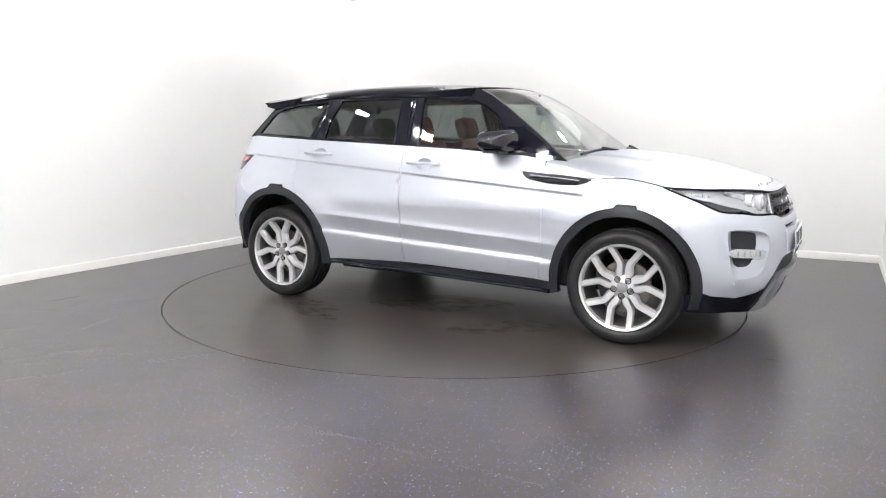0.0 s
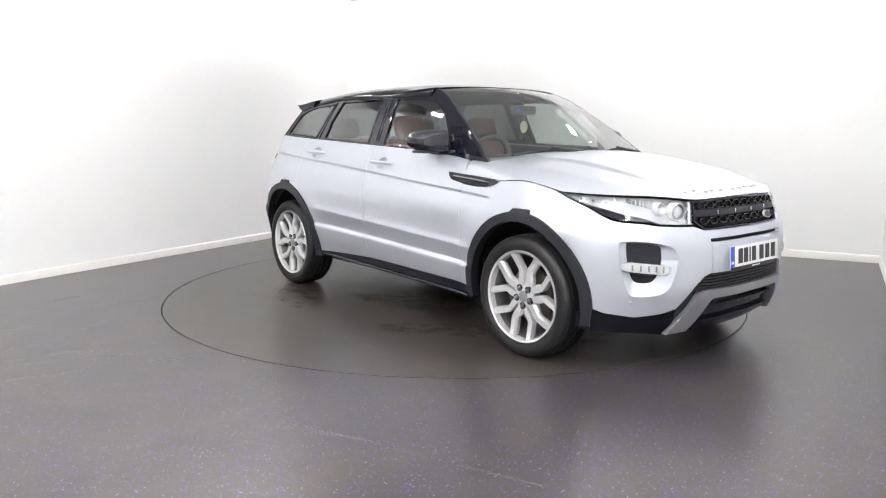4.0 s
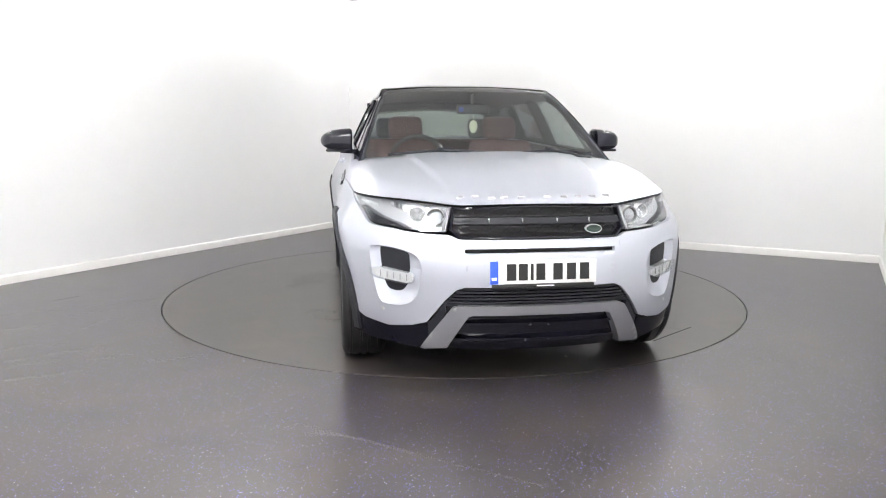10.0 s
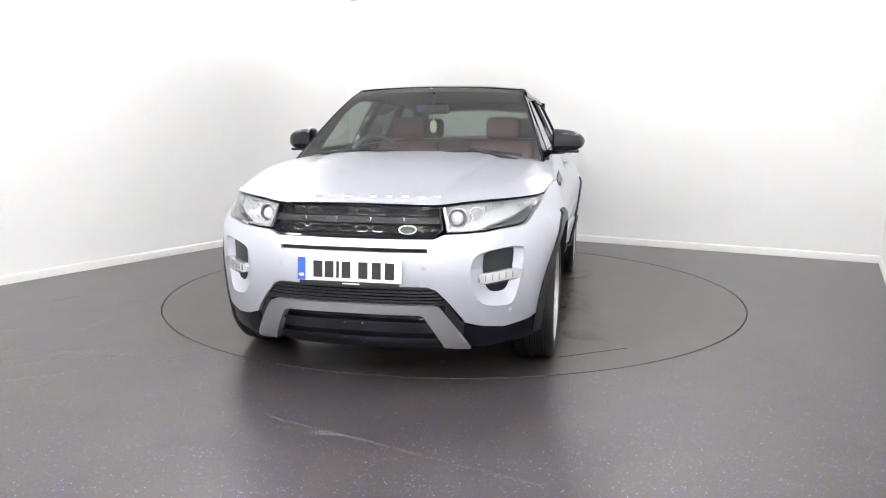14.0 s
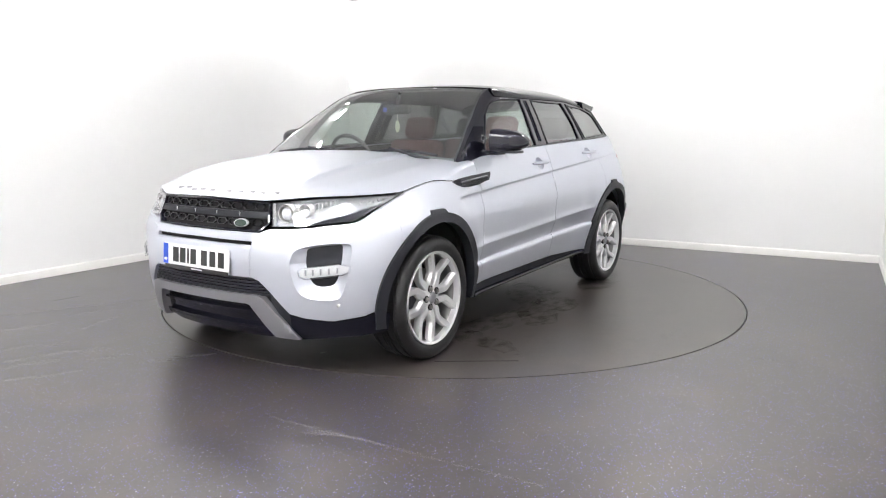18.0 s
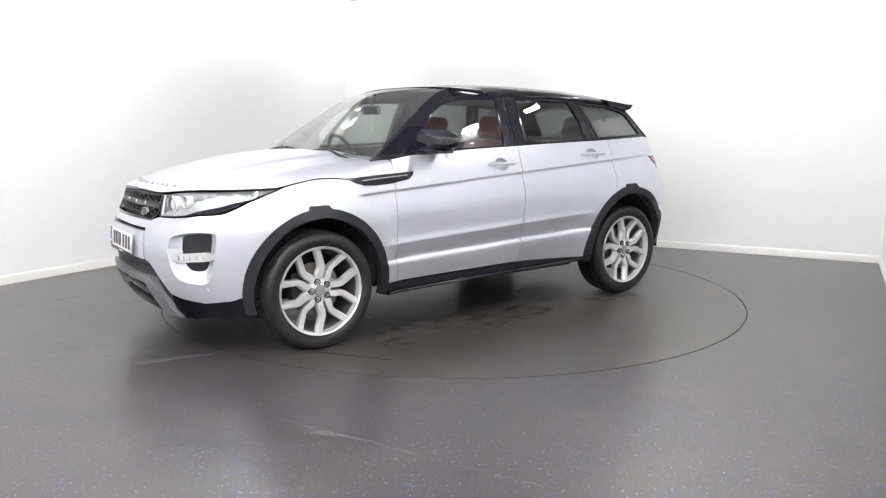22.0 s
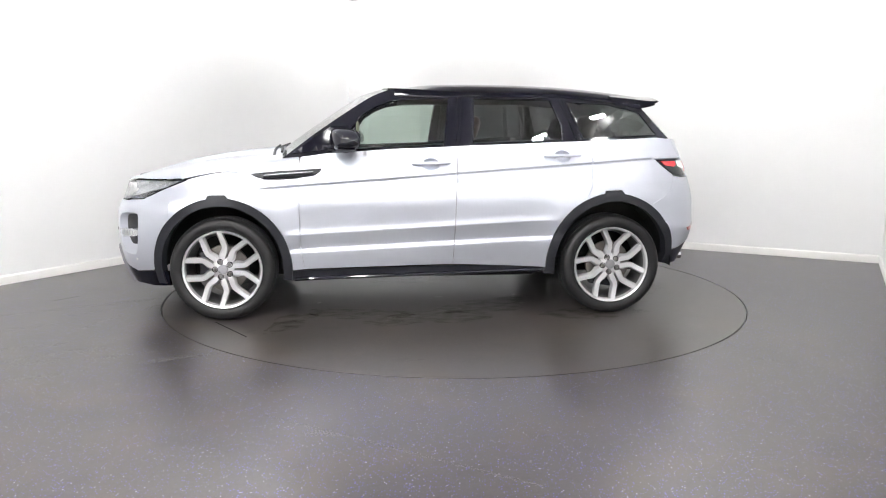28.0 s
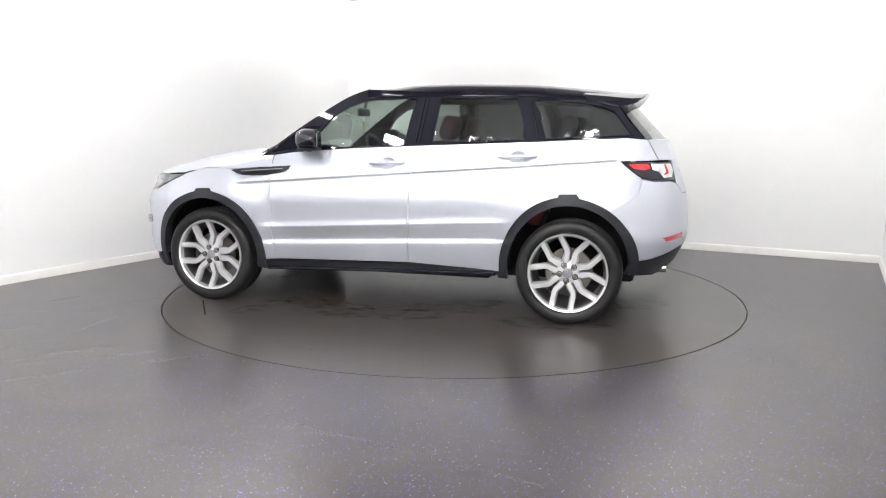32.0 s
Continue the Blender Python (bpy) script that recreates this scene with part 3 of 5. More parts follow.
def W(s, z, off=0.0):
    """The lower body's outer skin."""
    flip = 1.0
    if s < 0:
        s, flip = -s, -1.0
    elif s > S_END:
        s, flip = 2 * S_END - s, -1.0
    x, y = np.interp(s, PLAN_S, PLAN[:, 0]), np.interp(s, PLAN_S, PLAN[:, 1])
    e = 0.012
    s0, s1 = max(0, s - e), min(S_END, s + e)
    tx, ty = np.interp(s1, PLAN_S, PLAN[:, 0]) - np.interp(s0, PLAN_S, PLAN[:, 0]), np.interp(s1, PLAN_S, PLAN[:, 1]) - np.interp(s0, PLAN_S, PLAN[:, 1])
    if s < e:
        tx, ty = 0.0, 1.0
    if s > S_END - e:
        tx, ty = 0.0, -1.0
    l = math.hypot(tx, ty)
    nx, ny = ty / l, -tx / l
    inset = ny * ny * (np.interp(z, SIDE_Z[:, 0], SIDE_Z[:, 1]) + side_relief(x, z))
    inset += nx * nx * np.interp(z, *(FRONT_Z.T if nx > 0 else REAR_Z.T))
    q = off - inset
    # the nose narrows above the bumper
    y -= 0.055 * smooth(0.74, 0.92, z) * smooth(1.15, 1.75, x) * smooth(0.25, 0.70, y)
    return (float(x + nx * q), float(y + ny * q) * flip, float(z))


def glass_y(x, z):
    y = 0.834 - 0.475 * (z - 1.08) - 0.15 * max(0, z - 1.35) ** 1.5
    if x < -0.6:
        y -= 0.055 * ((-0.6 - x) / 1.1) ** 2
    if x > 0.3:
        y -= 0.02 * ((x - 0.3) / 0.6) ** 2
    return y


def G(side):
    """The greenhouse's side, in x and z."""
    return lambda x, z, off=0.0: (x, side * (glass_y(x, z) + off), z)


def both(name, outline, mat, label="", **kw):
    """The same sheet on the left and on the right side of the lower body."""
    return [panel(name, [(s * k, z) for s, z in outline], W, mat, CAR, label, **{q: ([[(s * k, z) for s, z in h] for h in v] if q in ("holes", "lines") else v) for q, v in kw.items()}) for k in (1, -1)]


def side_pts(pts):
    return [(X(x), z) for x, z in pts]




def arch(xc, zc, a, b, angles):
    """Points of a round wheel arch, at angles from its front end over the top."""
    return [(xc + a * math.cos(radians(q)), zc + b * math.sin(radians(q))) for q in angles]


ARCH_F = arch(1.33, 0.345, 0.462, 0.488, list(np.linspace(1, 45.7, 9)) + list(np.linspace(51, 80, 6))) + [(1.402, 0.848), (1.289, 0.851)] + arch(1.33, 0.345, 0.462, 0.488, np.linspace(97.5, 181, 18))
CUT_F = 8  # where the seam of the bumper meets the arch
ARCH_R = arch(-1.33, 0.35, 0.463, 0.506, list(np.linspace(-2, 64.5, 13)) + [69, 73.5, 77.5, 81]) + [(-1.262, 0.869), (-1.377, 0.873)] + arch(-1.33, 0.35, 0.463, 0.500, list(np.linspace(98.5, 124, 5)) + list(np.linspace(129, 169, 12)))
# rear door meets the arch at its point 12, the rear bumper at point 23
SEAM_F = [(0.79, 0.34), (0.812, 0.50), (0.815, 0.75), (0.815, 1.008)]
SEAM_B = [(-0.22, 0.36), (-0.232, 0.6), (-0.24, 0.85), (-0.25, 1.05), (-0.26, 1.168)]
BELT = [(0.80, 1.096), (0.65, 1.118), (0.17, 1.150), (-0.26, 1.168), (-0.97, 1.197), (-1.18, 1.205), (-1.45, 1.217), (-1.72, 1.228)]

CREASES = []
for fun, steps in (((0.627, -0.052), (-0.012, -0.003, 0.002, 0.010, 0.022, 0.038)), ((0.513, -0.045), (-0.030, -0.014, -0.007, 0.0, 0.010)), ((0.972, -0.072), (-0.022, -0.011, -0.005, 0.0, 0.006))):
    for d in steps:
        CREASES.append([(X(x), fun[0] + fun[1] * x + d) for x in np.arange(-1.62, 1.12, 0.022)])
both("front_fender", side_pts(SEAM_F[::1] + [(0.91, 1.003), (1.13, 0.987), (1.22, 0.994), (1.30, 0.996), (1.38, 0.987), (1.46, 0.970), (1.525, 0.954), (1.56, 0.936), (1.64, 0.906), (1.650, 0.80), (1.652, 0.715)] + ARCH_F[CUT_F:]), M_PAINT, lines=CREASES, gap=0.0004)
HANDLES = ((-0.07, 1.046), (-0.975, 1.098))


def cup(xc, zc):
    return [(X(xc + 0.056 * math.cos(a)), zc + 0.040 * math.sin(a)) for a in np.linspace(0, 2 * math.pi, 33)[:-1]]


both("front_door_panel", side_pts(SEAM_F + [(0.805, 1.06)] + BELT[:3] + SEAM_B[::-1]), M_PAINT, lines=CREASES, holes=[cup(*HANDLES[0])])
both("rear_door_panel", side_pts(SEAM_B + BELT[4:6] + [(-1.185, 1.07), (-1.175, 0.90)] + ARCH_R[12::-1]), M_PAINT, lines=CREASES, holes=[cup(*HANDLES[1])])
both("rear_quarter_panel", side_pts([(-1.175, 0.90), (-1.185, 1.07), (-1.18, 1.205)] + BELT[6:] + [(-1.90, 1.215), (-1.95, 1.085), (-1.65, 1.082), (-1.71, 1.03), (-1.795, 0.972), (-1.785, 0.93), (-1.76, 0.874), (-1.69, 0.822), (-1.605, 0.779)] + ARCH_R[23:11:-1]), M_PAINT, lines=CREASES, gap=0.0009)

# front bumper, with openings for the fog lamps and the slot below the grille
FOG_OUT = [(0.565, 0.62), (0.585, 0.675), (0.635, 0.702), (0.72, 0.717), (0.785, 0.716), (0.803, 0.695), (0.795, 0.60), (0.782, 0.51), (0.765, 0.448), (0.735, 0.430), (0.65, 0.440), (0.60, 0.475), (0.575, 0.545)]
FOG_IN = [(0.633, 0.62), (0.636, 0.655), (0.645, 0.688), (0.70, 0.702), (0.765, 0.707), (0.778, 0.695), (0.772, 0.61), (0.760, 0.54), (0.745, 0.506), (0.72, 0.496), (0.68, 0.500), (0.655, 0.525), (0.64, 0.57)]
fog_hole = [(Y(y), z) for y, z in curve(FOG_OUT + FOG_OUT[:1], 5)[:-1]]
half = [(0.0, 0.762), (0.402, 0.763), (0.435, 0.776), (0.462, 0.784), (0.57, 0.786), (0.67, 0.793), (0.72, 0.802)]
top_edge = [(Y(y), z) for y, z in half] + side_pts([(1.89, 0.810), (1.85, 0.818), (1.80, 0.840), (1.74, 0.868), (1.64, 0.906), (1.650, 0.80), (1.652, 0.715)] + ARCH_F[CUT_F::-1])
low_edge = side_pts([(1.84, 0.335)]) + [(Y(y), z) for y, z in ((0.74, 0.316), (0.62, 0.336), (0.552, 0.358), (0.46, 0.475), (0.41, 0.525), (0.37, 0.54), (0.0, 0.538))]
half_loop = top_edge + low_edge
bumper_loop = half_loop + [(-s, z) for s, z in half_loop[::-1] if abs(s) > 1e-6]
slot = [(Y(-0.37), 0.702), (0, 0.703), (Y(0.37), 0.702), (Y(0.372), 0.722), (0, 0.724), (Y(-0.372), 0.722)]
bumper = panel("front_bumper", bumper_loop, W, M_PAINT, CAR, "silver painted front bumper", holes=[fog_hole, [(-s, z) for s, z in fog_hole], slot], thick=0.02, grid=0.03, gap=0.0004)
panel("plate_plinth", [(Y(-0.36), 0.546), (0, 0.546), (Y(0.36), 0.546), (Y(0.368), 0.696), (0, 0.697), (Y(-0.368), 0.696)], W, M_PAINT, bumper, "flat silver plinth behind the plate", off=0.005, thick=0.012, grid=0.03, gap=0)
panel("slot_backing", [(Y(-0.40), 0.69), (Y(0.40), 0.69), (Y(0.40), 0.735), (Y(-0.40), 0.735)], W, M_DARK, bumper, "dark slot", off=-0.022, thick=0.004)
for k in (1, -1):
    # bevelled walls that lead into the lamp recess, and its dark back
    ang_o = curve(FOG_OUT + FOG_OUT[:1], 5)
    ang_i = curve(FOG_IN + FOG_IN[:1], 5)
    verts, faces = [], []
    n = len(ang_o)
    for (yo, zo), (yi, zi) in zip(ang_o, ang_i):
        for t in (0.0, 0.33, 0.66, 1.0):
            verts.append(W(k * Y(yo + (yi - yo) * t), zo + (zi - zo) * t, -0.002 - 0.034 * t ** 0.8))
    for i in range(n - 1):
        for j in range(3):
            f = (i * 4 + j, i * 4 + j + 1, (i + 1) * 4 + j + 1, (i + 1) * 4 + j)
            faces.append(f if k < 0 else f[::-1])
    link_mesh("fog_lamp_recess", verts, faces, M_PAINT, bumper, "silver bevelled recess")
    panel("recess_grille", [(k * Y(y), z) for y, z in FOG_IN], W, M_CLAD, bumper, "black mesh insert", off=-0.037, thick=0.004, gap=-0.004)
    lamp = panel("fog_lamp", [(k * Y(y), z) for y, z in ((0.600, 0.588), (0.625, 0.602), (0.76, 0.617), (0.80, 0.605), (0.798, 0.568), (0.77, 0.555), (0.635, 0.540), (0.605, 0.550))], W, M_LENS, bumper, "clear ribbed fog lamp", off=0.012, thick=0.045, grid=0.02)
    panel("lamp_back", [(k * Y(y), z) for y, z in ((0.606, 0.584), (0.625, 0.598), (0.76, 0.613), (0.795, 0.602), (0.793, 0.572), (0.77, 0.559), (0.635, 0.545), (0.61, 0.554))], W, M_WHITELENS, lamp, "silver reflector", off=-0.002, thick=0.03, grid=0.02)
    for yy in (0.635, 0.665, 0.695, 0.725, 0.755):
        bm = bmesh.new()
        box(bm, 0, 0, 0, 0.010, 0.004, 0.030, 0.001, Matrix.Translation(W(k * Y(yy), 0.578 + 0.06 * (yy - 0.69), 0.001)))
        part("lamp_rib", bm, M_LAMPIN, lamp)
    bm = bmesh.new()
    bmesh.ops.create_uvsphere(bm, u_segments=16, v_segments=8, radius=0.011)
    bmesh.ops.translate(bm, verts=bm.verts, vec=Vector(W(k * Y(0.757), 0.400, -0.005)))
    part("parking_sensor", bm, M_ALLOY, bumper, "small round sensor")
    panel("washer_cover", [(k * Y(y), z) for y, z in ((0.40, 0.752), (0.47, 0.762), (0.475, 0.732), (0.405, 0.727))], W, M_PAINT, bumper, off=0.002, thick=0.006, grid=0.02)

# lower front: mesh intake, black valance, satin skid bar
intake = [(Y(y), z) for y, z in ((-0.37, 0.545), (0, 0.545), (0.37, 0.545), (0.42, 0.525), (0.47, 0.475), (0.56, 0.36), (0.56, 0.24), (0.40, 0.205), (0, 0.195), (-0.40, 0.205), (-0.56, 0.24), (-0.56, 0.36), (-0.47, 0.475), (-0.42, 0.525))]
panel("lower_intake", intake, W, M_BLACK, CAR, "gloss black lower air intake", off=-0.03, thick=0.02)
for z in (0.528, 0.512, 0.496, 0.48, 0.464, 0.45):
    yy = 0.40 + (0.528 - z) * 0.9
    panel("intake_slat", [(Y(-yy), z - 0.0045), (0, z - 0.0045), (Y(yy), z - 0.0045), (Y(yy), z + 0.0045), (0, z + 0.0045), (Y(-yy), z + 0.0045)], W, M_CLAD, CAR, off=-0.012, thick=0.016, gap=0)
for z, yy in ((0.352, 0.385), (0.268, 0.425), (0.252, 0.43)):
    panel("lower_bar", [(Y(-yy), z - 0.007), (0, z - 0.009), (Y(yy), z - 0.007), (Y(yy), z + 0.007), (0, z + 0.006), (Y(-yy), z + 0.007)], W, M_BLACK, CAR, "gloss black bar", off=-0.008, thick=0.02, gap=0, grid=0.02)
skid = [(-0.40, 0.450), (0, 0.450), (0.40, 0.450), (0.43, 0.437), (0.595, 0.218), (0.58, 0.211), (0.462, 0.224), (0.352, 0.397), (0.33, 0.404), (0, 0.404), (-0.33, 0.404), (-0.352, 0.397), (-0.462, 0.224), (-0.58, 0.211), (-0.595, 0.218), (-0.43, 0.437)]
panel("skid_bar", [(Y(y), z) for y, z in skid], W, M_SKID, CAR, "satin grey skid bar", off=0.016, thick=0.045, grid=0.025, gap=0)
valance = [(Y(y), z) for y, z in ((0.55, 0.353), (0.60, 0.338), (0.74, 0.316))] + side_pts([(1.84, 0.329), (1.786, 0.350), (1.70, 0.335), (1.70, 0.235), (1.84, 0.222)]) + [(Y(0.75), 0.222), (Y(0.55), 0.205)]
both("front_valance", valance, M_ROOF, "gloss black lower bumper corner", off=-0.004, thick=0.03)
both("valance_wing", [(Y(0.46), 0.468), (Y(0.54), 0.362), (Y(0.56), 0.352), (Y(0.55), 0.245), (Y(0.46), 0.41)], M_CLAD, "", off=-0.012, thick=0.02)

# black plastic round the wheel arches, and the sills
IN_F = arch(1.33, 0.345, 0.402, 0.432, np.linspace(-8, 189, 40))
IN_R = arch(-1.33, 0.35, 0.404, 0.446, np.linspace(-8, 171, 38))
both("front_arch_trim", side_pts([(1.72, 0.25), (1.778, 0.25)] + ARCH_F + [(0.875, 0.262)] + IN_F[::-1]), M_CLAD, "black plastic wheel arch trim", off=0.012, thick=0.055, grid=0.03)
both("rear_arch_trim", side_pts([(-0.86, 0.29)] + ARCH_R + [(-1.775, 0.37), (-1.70, 0.355)] + IN_R[::-1]), M_CLAD, "black plastic wheel arch trim", off=0.012, thick=0.055, grid=0.03)
both("sill", side_pts([(0.885, 0.258), (0.41, 0.262), (-0.21, 0.28), (-0.875, 0.305), (-0.865, 0.372), (-0.22, 0.352), (0.41, 0.34), (0.79, 0.332), (0.88, 0.33)]), M_CLAD, "black plastic sill", off=-0.008, thick=0.09)
for k in (1, -1):
    bm = bmesh.new()
    tube(bm, [W(k * X(x), 0.292 - 0.026 * x, 0.004) for x in np.linspace(-0.84, 0.86, 30)], 0.017, 10, 0.8)
    part("sill_rib", bm, M_BLACK, CAR, "gloss black sill rib")

# rear
rb = side_pts([(-1.605, 0.779), (-1.69, 0.822), (-1.76, 0.874), (-1.785, 0.93), (-1.795, 0.966), (-1.88, 0.95), (-2.0, 0.948)]) + [(R(y), z) for y, z in ((0.60, 0.93), (0.52, 0.86), (0, 0.85), (-0.52, 0.86), (-0.60, 0.93))]
mirror_rear = lambda pts: [(2 * S_END - s, z) for s, z in pts]
rb_low = side_pts(ARCH_R[23:] + [(-1.861, 0.452), (-2.03, 0.502)])
rb_loop = rb + mirror_rear(rb[:7])[::-1] + mirror_rear(rb_low) + [(R(-0.4), 0.525), (R(0.4), 0.525)] + rb_low[::-1]
panel("rear_bumper", rb_loop, W, M_PAINT, CAR, "silver painted rear bumper", thick=0.02, gap=0.0007)
rv_side = side_pts([(-1.797, 0.440), (-1.861, 0.447), (-2.03, 0.497)])
rv_low = side_pts([(-1.72, 0.40), (-1.74, 0.345), (-1.93, 0.335), (-2.05, 0.375)])
rv = rv_side + [(R(0.4), 0.52), (R(-0.4), 0.52)] + mirror_rear(rv_side)[::-1] + mirror_rear(rv_low) + [(R(-0.4), 0.40), (R(0.4), 0.40)] + rv_low[::-1]
panel("rear_valance", rv, W, M_CLAD, CAR, "black plastic rear valance", thick=0.03, off=-0.004)
tg = [(R(0.60), 0.935), (R(0.52), 0.865), (R(0), 0.855), (R(-0.52), 0.865), (R(-0.60), 0.935)] + mirror_rear(side_pts([(-2.055, 1.08), (-1.955, 1.085), (-1.905, 1.215)])) + [(R(0), 1.215)] + side_pts([(-1.905, 1.215), (-1.955, 1.085), (-2.055, 1.08)])
panel("tailgate", tg, W, M_PAINT, CAR, "silver tailgate", thick=0.02)
for k in (1, -1):
    def tl(pts):
        return [(s if k == 1 else 2 * S_END - s, z) for s, z in side_pts(pts)]
    lamp = panel("tail_light", tl([(-1.65, 1.078), (-1.85, 1.078), (-2.06, 1.070), (-2.065, 1.02), (-2.04, 0.955), (-1.88, 0.957), (-1.80, 0.975), (-1.715, 1.03)]), W, M_BLACK, CAR, "dark tail light with red and clear lenses", off=-0.003, thick=0.03, grid=0.02, gap=0.003)
    panel("red_lens", tl([(-1.70, 1.066), (-1.86, 1.066), (-1.87, 1.035), (-1.83, 1.022), (-1.745, 1.032)]), W, M_REDLENS, lamp, "red lens", off=0.001, thick=0.004, grid=0.015)
    panel("clear_lens", tl([(-1.875, 1.068), (-2.04, 1.062), (-2.045, 1.02), (-2.02, 0.972), (-1.955, 0.972), (-1.93, 1.01), (-1.88, 1.025)]), W, M_WHITELENS, lamp, "clear lens", off=0.001, thick=0.004, grid=0.015)
    panel("red_lens", tl([(-1.985, 1.06), (-2.0, 1.06), (-2.005, 1.0), (-1.965, 0.988), (-1.96, 1.0), (-1.985, 1.01)]), W, M_REDLENS, lamp, "red lens", off=0.003, thick=0.004, grid=0.015)
    panel("rear_reflector", tl([(-1.915, 0.592), (-2.045, 0.611), (-2.05, 0.572), (-1.945, 0.563)]), W, M_REDLENS, CAR, "red reflector strip", off=0.003, thick=0.006, grid=0.015)
    bm = bmesh.new()
    tube(bm, [(-1.70, k * 0.60, 0.35), (-1.86, k * 0.60, 0.36), (-1.955, k * 0.60, 0.365)], 0.045, 20, 0.75)
    part("exhaust_tip", bm, M_CHROME, CAR, "chrome exhaust tip")

# hood: from the shut line round wings and nose, rolled up to the top
HOOD_X = np.array(curve([(0.6, 1.15), (0.9, 1.132), (1.1, 1.125), (1.34, 1.100), (1.53, 1.069), (1.72, 1.030), (1.9, 0.985), (2.03, 0.946), (2.12, 0.912)], 8))
SHUT = side_pts([(0.81, 1.012), (0.91, 1.008), (1.13, 0.992), (1.22, 0.999), (1.30, 1.001), (1.38, 0.992), (1.46, 0.977), (1.55, 0.957), (1.62, 0.953), (1.70, 0.950), (1.85, 0.946)]) + [(Y(0.73), 0.943), (Y(0.6), 0.934), (Y(0.44), 0.922), (Y(0.2), 0.926), (0, 0.928)]
SHUT = np.array(curve(SHUT, 6))


def hood_top(x, y):
    z = np.interp(x, HOOD_X[:, 0], HOOD_X[:, 1]) - 0.030 * (abs(y) / 0.7) ** 2.2
    edge = 0.40 + 0.10 * smooth(2.0, 1.0, x) if x < 2.0 else 0.40
    return z + 0.016 * (1 - smooth(edge, edge + 0.035, abs(y))) * (1 - smooth(1.6, 1.98, x)) - 0.0


def hood(u, v):
    side = 1 if u >= 0.5 else -1
    w = 1 - abs(u - 0.5) * 2
    s, z = np.interp(w, np.linspace(0, 1, len(SHUT)), SHUT[:, 0]), np.interp(w, np.linspace(0, 1, len(SHUT)), SHUT[:, 1])
    bx, by, bz = W(s, z)
    sx = 1.0 + 0.80 * smooth(0.0, 1.0, w)
    # the wings' flanks rise with the doors before they roll over
    rise = 0.080 * (1 - smooth(0.80, 1.35, bx)) * min(1.0, v / 0.22)
    bx, by, bz = W(s, z + rise)
    t = max(0.0, (v - 0.16) / 0.84) ** 1.5
    x, y = bx + (sx - bx) * t, by * (1 - t)
    front = smooth(0.5, 0.85, w)
    span = 0.16 + 0.10 * front
    roll = 1 - (1 - min(1.0, t / span)) ** 2.2
    zz = bz + (hood_top(x, y) - bz) * roll
    return (x, side * y, zz)


patch("hood", hood, 160, 84, M_PAINT, CAR, "silver clamshell bonnet", thick=0.0)

# windscreen, roof and rear window
EDGE = np.array(curve([(0.93, 1.085), (0.75, 1.222), (0.55, 1.362), (0.35, 1.492), (0.24, 1.542), (0.16, 1.567)], 6))


def screen_edge(t):
    q = np.linspace(0, 1, len(EDGE))
    return np.interp(t, q, EDGE[:, 0]), np.interp(t, q, EDGE[:, 1])


def screen(u, t, push=0.0):
    x, z = screen_edge(t)
    v = 2 * u - 1
    y = glass_y(x, min(z, 1.56)) - 0.012
    b = 0.13 * (1 - t) + 0.088 * t
    return (x + (1 - v * v) * b + push * 0.6, y * v, z - 0.010 * t ** 6 + (1 - abs(v) ** 2.6) * 0.020 * t + push * 0.8)


wind = patch("windscreen", lambda u, t: screen(u, t * 0.985), 40, 30, M_SCREEN, CAR, "clear windscreen")
wind.visible_shadow = False


def cowl(u, t):
    """From the bonnet's rear edge down and back to the foot of the windscreen."""
    v = 2 * u - 1
    a = np.array(hood(1 if v >= 0 else 0, 0.12 + 0.88 * (1 - abs(v)) ** 0.7)) - (0, 0, 0.012)
    b = np.array(screen(u, 0.012, -0.008))
    return tuple(a + (b - a) * t - np.array((0, 0, 0.012)) * math.sin(math.pi * t))


patch("cowl", cowl, 48, 6, M_CLAD, CAR, "black plastic cowl below the windscreen")
ROOF = np.array(curve([(0.30, 1.563), (0.16, 1.585), (-0.04, 1.603), (-0.25, 1.612), (-0.55, 1.614), (-1.03, 1.599), (-1.44, 1.563), (-1.62, 1.540)], 8))


def roof(u, t):
    """t from the windscreen's head to the tail; u across."""
    v = 2 * u - 1
    a = abs(v)
    f = math.sin(a * math.pi / 2) ** 0.85 if a < 1 else 1.0
    sx, _ = screen_edge(0.985)
    xf = sx + (1 - f * f) * 0.088
    xb = -1.60 - 0.04 * (1 - f * f)
    x = xf + (xb - xf) * t
    zc = np.interp(x, ROOF[::-1, 0], ROOF[::-1, 1])
    zlow = 1.507 - 0.03 * smooth(-0.95, -1.4, x) - 0.05 * smooth(-1.35, -1.65, x)
    ylow = glass_y(x, zlow) + 0.004
    zq = zlow + (zc - zlow) * (1 - f ** 3.4) ** (1 / 1.9)
    head = 1 - smooth(0.0, 0.12 + 0.2 * f * f, t)
    zq += (screen(0.5 + 0.5 * f, 0.985)[2] + 0.004 - zq) * head * (1 - smooth(0.965, 1.0, f))
    return (x, math.copysign(ylow * f, v), zq)


patch("roof", roof, 64, 48, M_ROOF, CAR, "gloss black painted roof")

